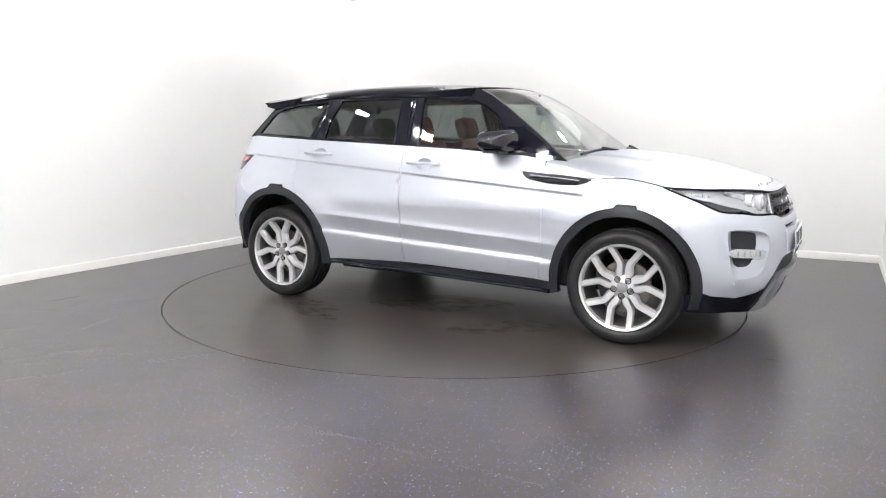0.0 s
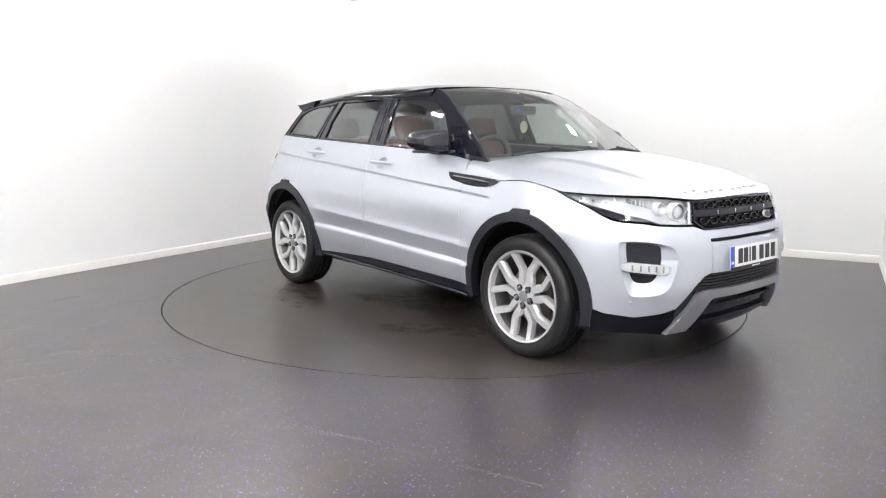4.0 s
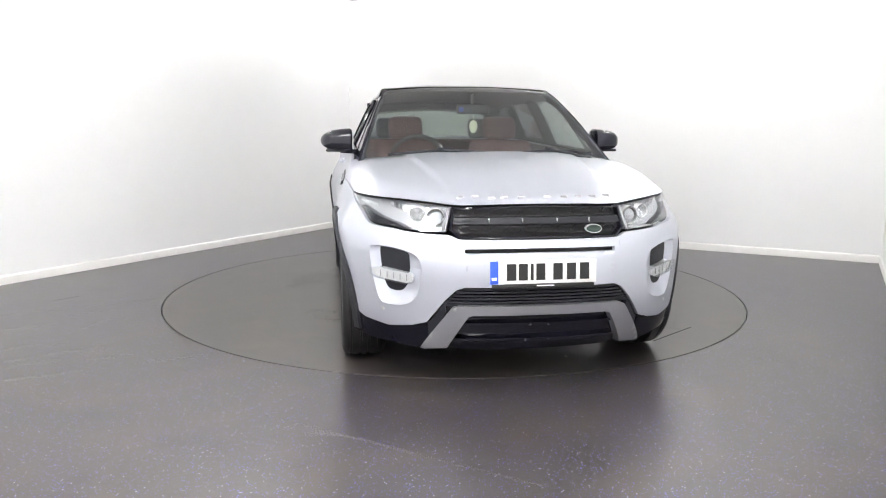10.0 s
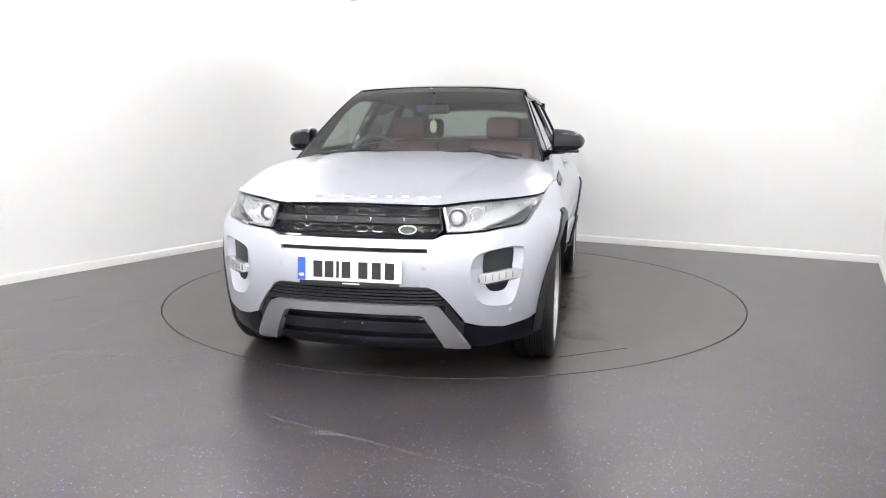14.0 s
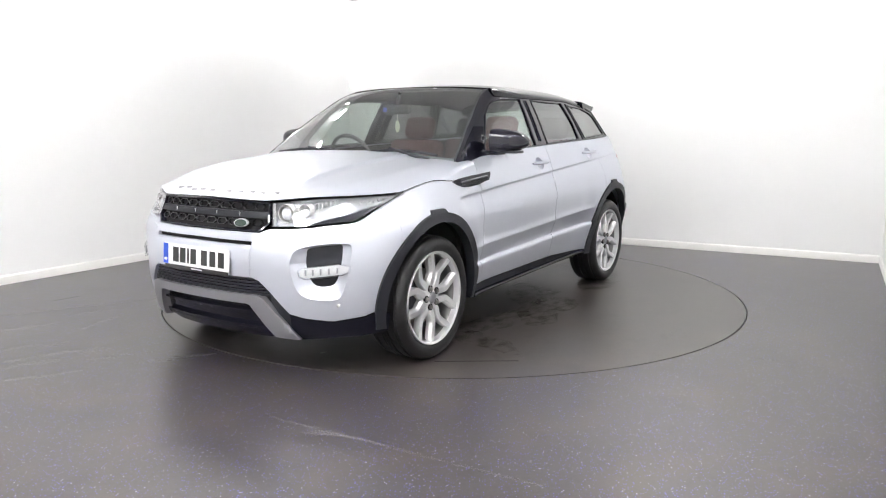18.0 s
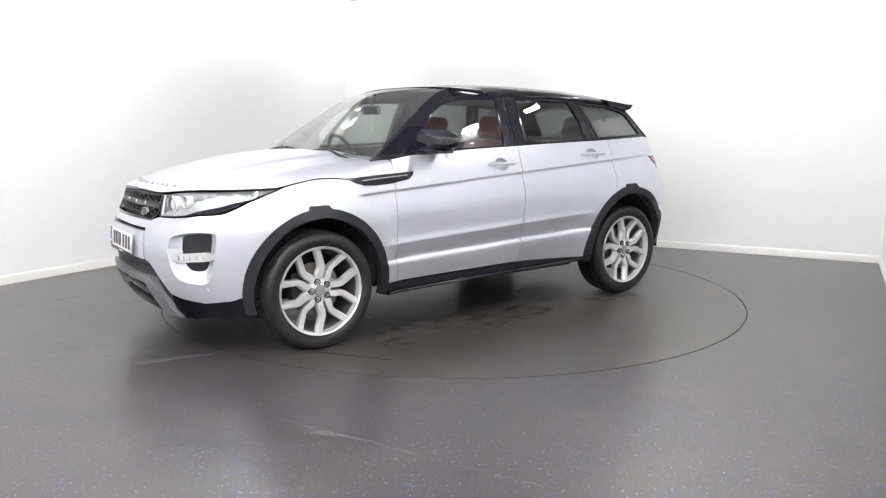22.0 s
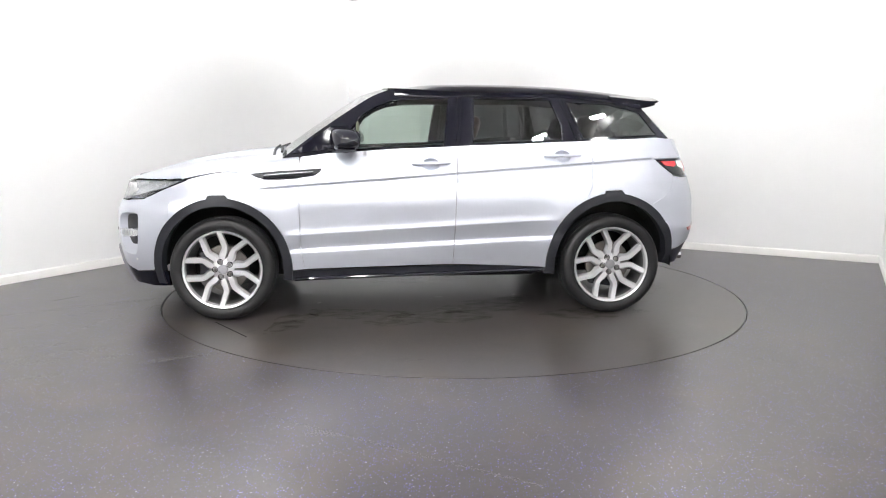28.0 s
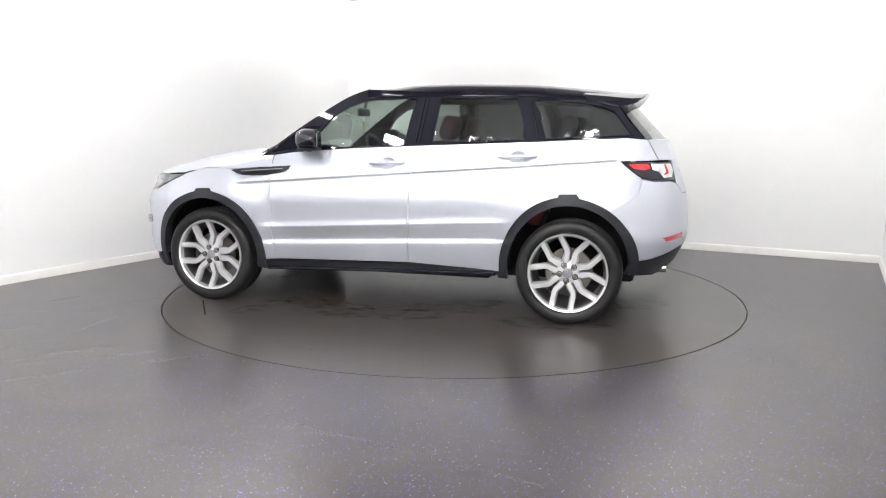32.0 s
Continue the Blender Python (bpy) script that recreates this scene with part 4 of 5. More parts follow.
# side windows and pillars
FRONT_GLASS = [(0.585, 1.140), (0.40, 1.375), (0.30, 1.438), (0.20, 1.474), (0.08, 1.490), (-0.21, 1.498), (-0.165, 1.166)]
REAR_GLASS = [(-0.365, 1.180), (-0.385, 1.498), (-0.93, 1.490), (-0.965, 1.40), (-0.995, 1.32), (-1.00, 1.207)]
QUARTER_GLASS = [(-1.145, 1.216), (-1.045, 1.478), (-1.35, 1.462), (-1.50, 1.432), (-1.585, 1.398), (-1.70, 1.245)]


def belt_z(x):
    return float(np.interp(-x, [-b[0] for b in BELT], [b[1] for b in BELT]))


def roof_low(x):
    return 1.509 - 0.03 * smooth(-0.95, -1.4, x) - 0.05 * smooth(-1.35, -1.65, x)


def run(x0, x1, fun, n=8, dz=0.0):
    return [(x, fun(x) + dz) for x in np.linspace(x0, x1, n)]


for k in (1, -1):
    g = G(k)
    door_f = [(float(a), float(b)) for a, b in EDGE] + run(0.15, -0.275, roof_low) + [(-0.262, 1.3), (-0.25, 1.17)] + run(-0.25, 0.80, belt_z, 8, -0.012)
    panel("front_window_frame", door_f, g, M_BLACK, CAR, "gloss black front door frame and windscreen pillar", holes=[FRONT_GLASS], thick=0.03, gap=0.001)
    pane = panel("front_side_window", FRONT_GLASS, g, M_GLASS, CAR, "lightly green clear glass", off=-0.006, thick=0.003, gap=-0.006)
    pane.visible_shadow = False
    door_r = [(-0.25, 1.17), (-0.262, 1.3), (-0.275, roof_low(-0.275))] + run(-0.32, -0.985, roof_low) + [(-1.04, 1.37), (-1.10, 1.20)] + run(-1.10, -0.27, belt_z, 8, -0.012)
    panel("rear_window_frame", door_r, g, M_BLACK, CAR, "gloss black rear door frame", holes=[REAR_GLASS], thick=0.03, gap=0.001)
    pane = panel("rear_side_window", REAR_GLASS, g, M_TINT, CAR, "dark tinted glass", off=-0.006, thick=0.003, gap=-0.006)
    pane.visible_shadow = False
    quarter = [(-1.10, 1.20), (-1.04, 1.37), (-0.985, roof_low(-0.985))] + run(-1.0, -1.61, roof_low) + [(-1.68, 1.335), (-1.785, 1.222)] + run(-1.75, -1.12, belt_z, 6, -0.012)
    panel("quarter_window_frame", quarter, g, M_BLACK, CAR, "gloss black rear pillar", holes=[QUARTER_GLASS], thick=0.03, gap=0.001)
    pane = panel("quarter_window", QUARTER_GLASS, g, M_TINT, CAR, "dark tinted glass", off=-0.004, thick=0.003, gap=-0.006)
    pane.visible_shadow = False
    for loop in (FRONT_GLASS, REAR_GLASS, QUARTER_GLASS):
        ring = dense(np.array(loop), 0.03)
        ring = [g(x, z, 0.001) for x, z in list(ring) + [ring[0]]]
        bm = bmesh.new()
        tube(bm, ring, 0.0055, 6)
        part("window_seal", bm, M_BLACK, CAR, "narrow gloss black seal round the pane")
    for x in (-0.247, -0.275, -1.00):
        bm = bmesh.new()
        tube(bm, [g(x - 0.025 * t + (-0.10 if x < -0.5 else 0) * (1 - t), 1.20 + 0.29 * t, 0.001) for t in np.linspace(0, 1, 10)], 0.006, 8)
        part("pillar_edge", bm, M_BLACK, CAR, "rounded gloss black pillar edge")
    bm = bmesh.new()
    tube(bm, [(x, k * (glass_y(x, belt_z(x)) + 0.008), belt_z(x) + 0.001) for x in np.linspace(-1.74, 0.66, 40)], 0.007, 6)
    part("belt_moulding", bm, M_BLACK, CAR, "gloss black belt strip")
    panel("mirror_sail", [(0.592, 1.146), (0.87, 1.114), (0.745, 1.205), (0.60, 1.300), (0.485, 1.300)], g, M_ROOF, CAR, "gloss black sail below the mirror", off=0.003, thick=0.006, gap=0)
    # front wing vent
    vent = [(1.13, 0.984), (1.02, 0.998), (0.91, 1.004), (0.80, 1.013), (0.66, 1.022), (0.672, 1.0), (0.70, 0.978), (0.84, 0.952), (0.95, 0.946), (1.03, 0.950), (1.08, 0.962)]
    v = panel("wing_vent", [(k * X(x), z) for x, z in vent], W, M_CLAD, CAR, "black wing vent with slats", off=0.005, thick=0.012, grid=0.02, gap=0)
    for i in range(3):
        dz = -0.012 * i
        panel("vent_slat", [(k * X(x), z + dz) for x, z in ((1.04, 0.980), (0.92, 0.990), (0.72, 1.003), (0.72, 0.998), (0.92, 0.985), (1.04, 0.975))], W, M_BLACK if i else M_SKID, v, "" if i else "grey top slat", off=0.014, thick=0.010, grid=0.02, gap=0)
    # handles
    for xc, zc in HANDLES:
        def dish(u, v):
            a, r = 2 * math.pi * u, v
            return W(k * X(xc + 0.058 * r * math.cos(a)), zc + 0.042 * r * math.sin(a), -0.003 - 0.030 * (1 - r ** 3))
        h = patch("door_handle", dish, 32, 8, M_PAINT, CAR, "silver pull handle over a round recess")
        bm = bmesh.new()
        tube(bm, [W(k * X(xc + d), zc + 0.006 + d * -0.03, 0.010 + 0.020 * (1 - (d / 0.135) ** 4)) for d in np.linspace(-0.13, 0.13, 17)], [0.005 + 0.008 * (1 - (d / 0.135) ** 6) for d in np.linspace(-0.13, 0.13, 17)], 10, 0.9)
        part("grip", bm, M_PAINT, h, "silver painted grip")
    # fuel flap outline on the right quarter
    if k == -1:
        flap = [(-X(-1.60 + 0.085 * math.cos(a)), 0.985 + 0.075 * math.sin(a)) for a in np.linspace(0, 2 * math.pi, 33)[:-1]]
        panel("fuel_flap", flap, W, M_PAINT, CAR, off=0.0012, thick=0.003, grid=0.03, gap=0)


def rear_screen(u, t):
    v = 2 * u - 1
    x = -1.60 - 0.185 * t - (1 - v * v) * (0.05 + 0.09 * t)
    z = 1.44 - 0.222 * t + (1 - v * v) * 0.075 * (1 - t)
    return (x, (glass_y(-1.60 - 0.185 * t, 1.44 - 0.222 * t) + 0.004) * v, z)


rs = patch("rear_window", rear_screen, 30, 14, M_REARSCREEN, CAR, "lightly tinted rear window")
rs.visible_shadow = False
# black strips added over both sides, in place of the glass's dark reflection
for u0, u1 in ((0.0, 0.09), (0.91, 1.0)):
    patch("dark_edge_strip", lambda u, t: tuple(np.array(rear_screen(u0 + (u1 - u0) * u, t)) + (-0.004, 0, 0.003)), 4, 14, M_ROOF, rs, "black strip added to keep the pane edge dark")
shelf = patch("tailgate_shoulder", lambda u, t: tuple((np.array(rear_screen(u, 1.0)) * (1 - t) + np.array(W(X(-1.765) + (2 * S_END - 2 * X(-1.765)) * (1 - u), 1.214)) * t)), 30, 3, M_PAINT, CAR, "silver tailgate top")

# roof spoiler
def spoiler():
    prof = [(-1.42, 1.5665), (-1.55, 1.556), (-1.66, 1.545), (-1.74, 1.539), (-1.795, 1.541), (-1.800, 1.536), (-1.770, 1.519), (-1.775, 1.512), (-1.75, 1.503), (-1.64, 1.480), (-1.58, 1.455), (-1.50, 1.47)]
    bm = bmesh.new()
    rings = []
    for v in np.linspace(-1, 1, 31):
        dz, dx = -0.052 * abs(v) ** 2.2, 0.05 * abs(v) ** 2
        rings.append([bm.verts.new((x + dx, 0.628 * v * (1 - 0.06 * (-1.42 - x) / 0.3), z + dz)) for x, z in prof])
    n = len(prof)
    for a, b in zip(rings, rings[1:]):
        for i in range(n):
            bm.faces.new((a[i], a[(i + 1) % n], b[(i + 1) % n], b[i]))
    bm.faces.new(rings[0])
    bm.faces.new(rings[-1][::-1])
    part("roof_spoiler", bm, M_ROOF, CAR, "gloss black roof spoiler", 30)


spoiler()

# headlights
for k in (1, -1):
    edge = [(Y(0.475), 0.914), (Y(0.6), 0.926), (Y(0.73), 0.935)] + side_pts([(1.85, 0.938), (1.70, 0.943), (1.60, 0.947), (1.53, 0.951), (1.57, 0.936), (1.65, 0.907), (1.74, 0.873), (1.80, 0.846), (1.85, 0.824), (1.89, 0.816)]) + [(Y(0.72), 0.808), (Y(0.67), 0.799), (Y(0.57), 0.792), (Y(0.468), 0.790)]
    edge = [(s * k, z) for s, z in edge]
    lens = panel("headlight", edge, W, M_LENS, CAR, "clear lens headlight with round projector", thick=0.004, grid=0.025, gap=0.004)
    lens.visible_shadow = False
    panel("reflector", edge, W, M_LAMPIN, lens, "silver reflector bowl", off=-0.042, thick=-0.034, grid=0.025, gap=0.006)
    lower = [(Y(0.66), 0.808), (Y(0.72), 0.828)] + side_pts([(1.87, 0.856), (1.80, 0.876), (1.70, 0.896), (1.56, 0.944), (1.60, 0.927), (1.66, 0.905), (1.74, 0.876), (1.80, 0.850), (1.85, 0.828), (1.89, 0.820)]) + [(Y(0.72), 0.812), (Y(0.66), 0.802)]
    panel("lower_bezel", [(s * k, z) for s, z in lower], W, M_BLACK, lens, "gloss black bezel", off=-0.012, thick=0.03, grid=0.02)
    for yy, zz, rad, dep in ((0.560, 0.858, 0.049, -0.040), (0.668, 0.874, 0.036, -0.034)):
        c = Vector(W(k * Y(yy), zz, dep))
        turn = Matrix.Translation(c) @ pose(0, 0, 0, 0, 0, -90 + k * 12)
        for name, r0, r1, mat, ahead in (("outer_ring", rad, rad * 0.86, M_WHITELENS, 0.020), ("inner_ring", rad * 0.80, rad * 0.72, M_STEEL, 0.024)):
            bm = bmesh.new()
            lathe(bm, [(r0, -0.02), (r0, ahead), ((r0 + r1) / 2, ahead + 0.005), (r1, ahead), (r1 * 0.95, -0.02)], 32)
            bmesh.ops.transform(bm, matrix=turn, verts=bm.verts)
            part(name, bm, mat, lens)
            if rad < 0.04:
                break
        bm = bmesh.new()
        if rad > 0.04:
            bmesh.ops.create_uvsphere(bm, u_segments=24, v_segments=14, radius=rad * 0.70)
            for vv in bm.verts:
                vv.co.x *= 0.7
            bmesh.ops.translate(bm, verts=bm.verts, vec=c + Vector((0.006, 0, 0)))
            part("projector", bm, M_PROJ, lens, "glassy projector dome")
        else:
            lathe(bm, [(rad * 0.85, 0.016), (rad * 0.6, 0.004), (rad * 0.3, -0.006), (0.0005, -0.009)], 28)
            bmesh.ops.transform(bm, matrix=turn, verts=bm.verts)
            part("reflector_bowl", bm, M_LAMPIN, lens, "silver bowl")
    # band of small lights round the projector, and the fins beside it
    c = Vector(W(k * Y(0.560), 0.858, -0.016))
    for i in range(9):
        a = radians(-75 + 150 * i / 8)
        bm = bmesh.new()
        box(bm, 0, 0, 0, 0.008, 0.009, 0.007, 0.002, Matrix.Translation(c + Vector((-0.004 * i, k * 0.066 * math.cos(a), 0.040 * math.sin(a)))))
        part("running_light", bm, M_WHITELENS, lens)
    for i in range(7):
        yy = 0.712 + 0.016 * i
        p = W(k * Y(min(yy, 0.80)), 0.892 + 0.004 * i, -0.026)
        bm = bmesh.new()
        box(bm, p[0], p[1], p[2], 0.020, 0.006, 0.034 - 0.002 * i, 0.002)
        part("reflector_fin", bm, M_LAMPIN, lens)
    for i in range(5):
        a = W(k * X(1.80 - i * 0.035), 0.903 + 0.004 * i, -0.028)
        bm = bmesh.new()
        box(bm, a[0], a[1], a[2], 0.008, 0.02, 0.014, 0.003)
        part("indicator_cell", bm, M_LAMPIN, lens)
    panel("side_strip", [(k * s, z) for s, z in ([(Y(0.482), 0.909), (Y(0.50), 0.912), (Y(0.498), 0.797), (Y(0.478), 0.796)])], W, M_CHROME, lens, "bright strip of running lights", off=-0.01, thick=0.02, grid=0.02)

# grille
gp = [(Y(y), z) for y, z in ((-0.472, 0.911), (0, 0.921), (0.472, 0.911), (0.46, 0.806), (0.435, 0.789), (0.40, 0.766), (0, 0.766), (-0.40, 0.766), (-0.435, 0.789), (-0.46, 0.806))]
grille = panel("grille", gp, W, M_DARK, CAR, "black honeycomb grille with oval badge", off=-0.035, thick=0.02, grid=0.03)
M_GRILLE = material("dark_gloss_grille", (0.03, 0.03, 0.034), 0.18, metal=0.3, coat=0.35)
gi = [(Y(y), z) for y, z in ((-0.458, 0.903), (0, 0.912), (0.458, 0.903), (0.447, 0.81), (0.425, 0.797), (0.393, 0.776), (0, 0.776), (-0.393, 0.776), (-0.425, 0.797), (-0.447, 0.81))]
panel("grille_frame", gp, W, M_BLACK, grille, "gloss black frame", holes=[gi], off=-0.004, thick=0.03, grid=0.03, gap=0.002)
panel("grille_band", [(Y(y), z) for y, z in ((-0.45, 0.866), (0, 0.867), (0.45, 0.866), (0.45, 0.832), (0, 0.832), (-0.45, 0.832))], W, M_CLAD, grille, "black centre band", off=-0.006, thick=0.02, grid=0.03)
for yy in (-0.255, -0.085, 0.085, 0.255):
    p = W(Y(yy), 0.851, -0.004)
    bm = bmesh.new()
    box(bm, p[0], p[1], p[2], 0.012, 0.006, 0.022, 0.002)
    part("grille_fin", bm, M_CHROME, grille)
for zc, half_w in ((0.888, 0.43), (0.809, 0.415)):
    n = 10
    for i in range(n):
        yc = -half_w + (i + 0.5) * 2 * half_w / n
        w, h = half_w / n * 0.98, 0.0165
        loop = [(yc - w, zc), (yc - w * 0.55, zc + h), (yc + w * 0.55, zc + h), (yc + w, zc), (yc + w * 0.55, zc - h), (yc - w * 0.55, zc - h)]
        hole = [(yc + (a - yc) * 0.87, zc + (b - zc) * 0.80) for a, b in loop]
        panel("grille_cell", [(Y(a), b) for a, b in loop], W, M_GRILLE, grille, holes=[[(Y(a), b) for a, b in hole]], off=-0.010, thick=0.016, grid=0.04, gap=0.0)
badge = [(Y(0.275 + 0.045 * math.cos(a)), 0.808 + 0.021 * math.sin(a)) for a in np.linspace(0, 2 * math.pi, 29)[:-1]]
b1 = panel("badge", badge, W, M_ALLOY, grille, "silver oval badge", off=0.004, thick=0.012, grid=0.015, gap=0)
panel("badge_face", [(Y(0.275 + 0.0395 * math.cos(a)), 0.808 + 0.0172 * math.sin(a)) for a in np.linspace(0, 2 * math.pi, 29)[:-1]], W, M_BADGE, b1, "dark green face", off=0.006, thick=0.003, grid=0.015, gap=0)

# number plate with plain bars, on its plinth
plate_m = Matrix.Translation((2.204, 0.0, 0.617)) @ pose(0, 0, 0, 0, -4, 0)
bm = bmesh.new()
box(bm, 0, 0, 0, 0.005, 0.52, 0.112, 0.002, plate_m)
plate = part("number_plate", bm, M_PLATE, CAR, "white number plate with dark characters and a blue band")
bm = bmesh.new()
box(bm, 0.0032, -0.239, 0, 0.001, 0.040, 0.109, 0, plate_m)
part("blue_band", bm, M_BLUE, plate, "blue band")
bm = bmesh.new()
box(bm, 0.0040, -0.239, -0.030, 0.001, 0.024, 0.014, 0, plate_m)
part("band_mark", bm, M_PLATE, plate)
for c, w in ((0.104, 0.046), (0.161, 0.044), (0.204, 0.014), (0.246, 0.044), (0.330, 0.046), (0.396, 0.045), (0.461, 0.046)):
    bm = bmesh.new()
    box(bm, 0.0032, c - 0.26, 0, 0.001, w, 0.079, 0, plate_m)
    part("character_bar", bm, M_INK, plate)
bm = bmesh.new()
box(bm, 0.0, 0, -0.066, 0.004, 0.50, 0.020, 0.001, plate_m)
part("plate_strip", bm, M_INK, plate, "black strip below the plate")
bm = bmesh.new()
box(bm, 0.0026, 0.01, -0.066, 0.001, 0.085, 0.006, 0, plate_m)
part("strip_mark", bm, M_PLATE, plate)

# raised marks on the bonnet's nose
for c in (-0.365, -0.29, -0.215, -0.14, -0.065, 0.075, 0.15, 0.225, 0.30, 0.375):
    best = min((hood(u, v) for u in np.linspace(0.36, 0.64, 57) for v in np.linspace(0.02, 0.5, 40)), key=lambda q: abs(q[1] - c) + 2 * abs(q[2] - 0.951))
    bm = bmesh.new()
    box(bm, 0, 0, 0, 0.006, 0.034, 0.017, 0.001, Matrix.Translation(best) @ pose(0, 0, 0, 0, -35, -c * 25))
    part("bonnet_mark", bm, M_SKID, CAR, "raised silver mark")


# door mirrors
def mirror(k):
    """A housing that tapers outwards, flat below, on a short arm."""
    bm = bmesh.new()
    rings = []
    f = lambda a, p: math.copysign(abs(a) ** p, a)
    for t in (0.0, 0.02, 0.06, 0.14, 0.28, 0.45, 0.62, 0.78, 0.90, 0.97, 1.0):
        y = 0.832 + 0.208 * t
        swell = min(1.0, 0.80 + 4.0 * t) * (1 - max(0.0, (t - 0.5) / 0.5) ** 3.0) ** 0.5 + 0.02
        top, low = 1.206 + (0.078 - 0.030 * t ** 2) * swell, 1.206 - (0.070 - 0.014 * t) * swell
        front, back = 0.500 - 0.05 * t + 0.110 * swell, 0.486 - 0.05 * t - 0.046 * swell
        ring = []
        for a in np.linspace(0, 2 * math.pi, 41)[:-1]:
            c, d = f(math.cos(a), 0.62), f(math.sin(a), 0.70 if math.sin(a) > 0 else 0.50)
            ring.append(bm.verts.new(((front + back) / 2 + c * (front - back) / 2, k * y, (top + low) / 2 + d * (top - low) / 2)))
        rings.append(ring)
    for a, b in zip(rings, rings[1:]):
        for q in range(40):
            bm.faces.new((a[q], a[(q + 1) % 40], b[(q + 1) % 40], b[q]))
    bm.faces.new(rings[0])
    bm.faces.new(rings[-1][::-1])
    ob = part("door_mirror", bm, M_BLACK, CAR, "gloss black door mirror housing", 45)
    bm = bmesh.new()
    bmesh.ops.create_uvsphere(bm, u_segments=24, v_segments=10, radius=1.0)
    for v in bm.verts:
        x, y, z = v.co
        v.co = Vector((0.424 + x * 0.004 - 0.022 * f(y, 0.7), k * (0.925 + f(y, 0.7) * 0.080), 1.208 + f(z, 0.7) * 0.058))
    part("mirror_glass", bm, M_CHROME, ob, "mirror glass")
    bm = bmesh.new()
    tube(bm, [(0.50, k * 0.90, 1.140), (0.53, k * 0.86, 1.135), (0.57, k * 0.82, 1.134), (0.61, k * 0.775, 1.138)], [0.030, 0.026, 0.026, 0.032], 12, 0.6)
    part("mirror_arm", bm, M_BLACK, ob, "gloss black arm")
    bm = bmesh.new()
    box(bm, 0.495, k * 0.92, 1.140, 0.12, 0.17, 0.018, 0.008)
    part("mirror_base", bm, M_CLAD, ob, "dark lower band")


for k in (1, -1):
    mirror(k)

# wipers
for u0, u1 in ((0.10, 0.56), (0.58, 0.93)):
    blade = [screen(u, 0.035 + 0.035 * math.sin(math.pi * (u - u0) / (u1 - u0)), 0.020) for u in np.linspace(u0, u1, 20)]
    bm = bmesh.new()
    tube(bm, blade, 0.009, 6)
    w = part("wiper", bm, M_CLAD, CAR, "black wiper")
    bm = bmesh.new()
    foot = Vector(screen(u1 - 0.02, 0.0, 0.012)) + Vector((0.02, 0, 0.0))
    tip = Vector(blade[8]) + Vector((0.012, 0, 0.014))
    tube(bm, [foot + (tip - foot) * t + Vector((0.015, 0, 0.004)) * math.sin(math.pi * t) for t in np.linspace(0, 1, 8)], [0.014, 0.012, 0.011, 0.010, 0.009, 0.009, 0.008, 0.008], 8)
    part("wiper_arm", bm, M_CLAD, w, "black wiper arm")


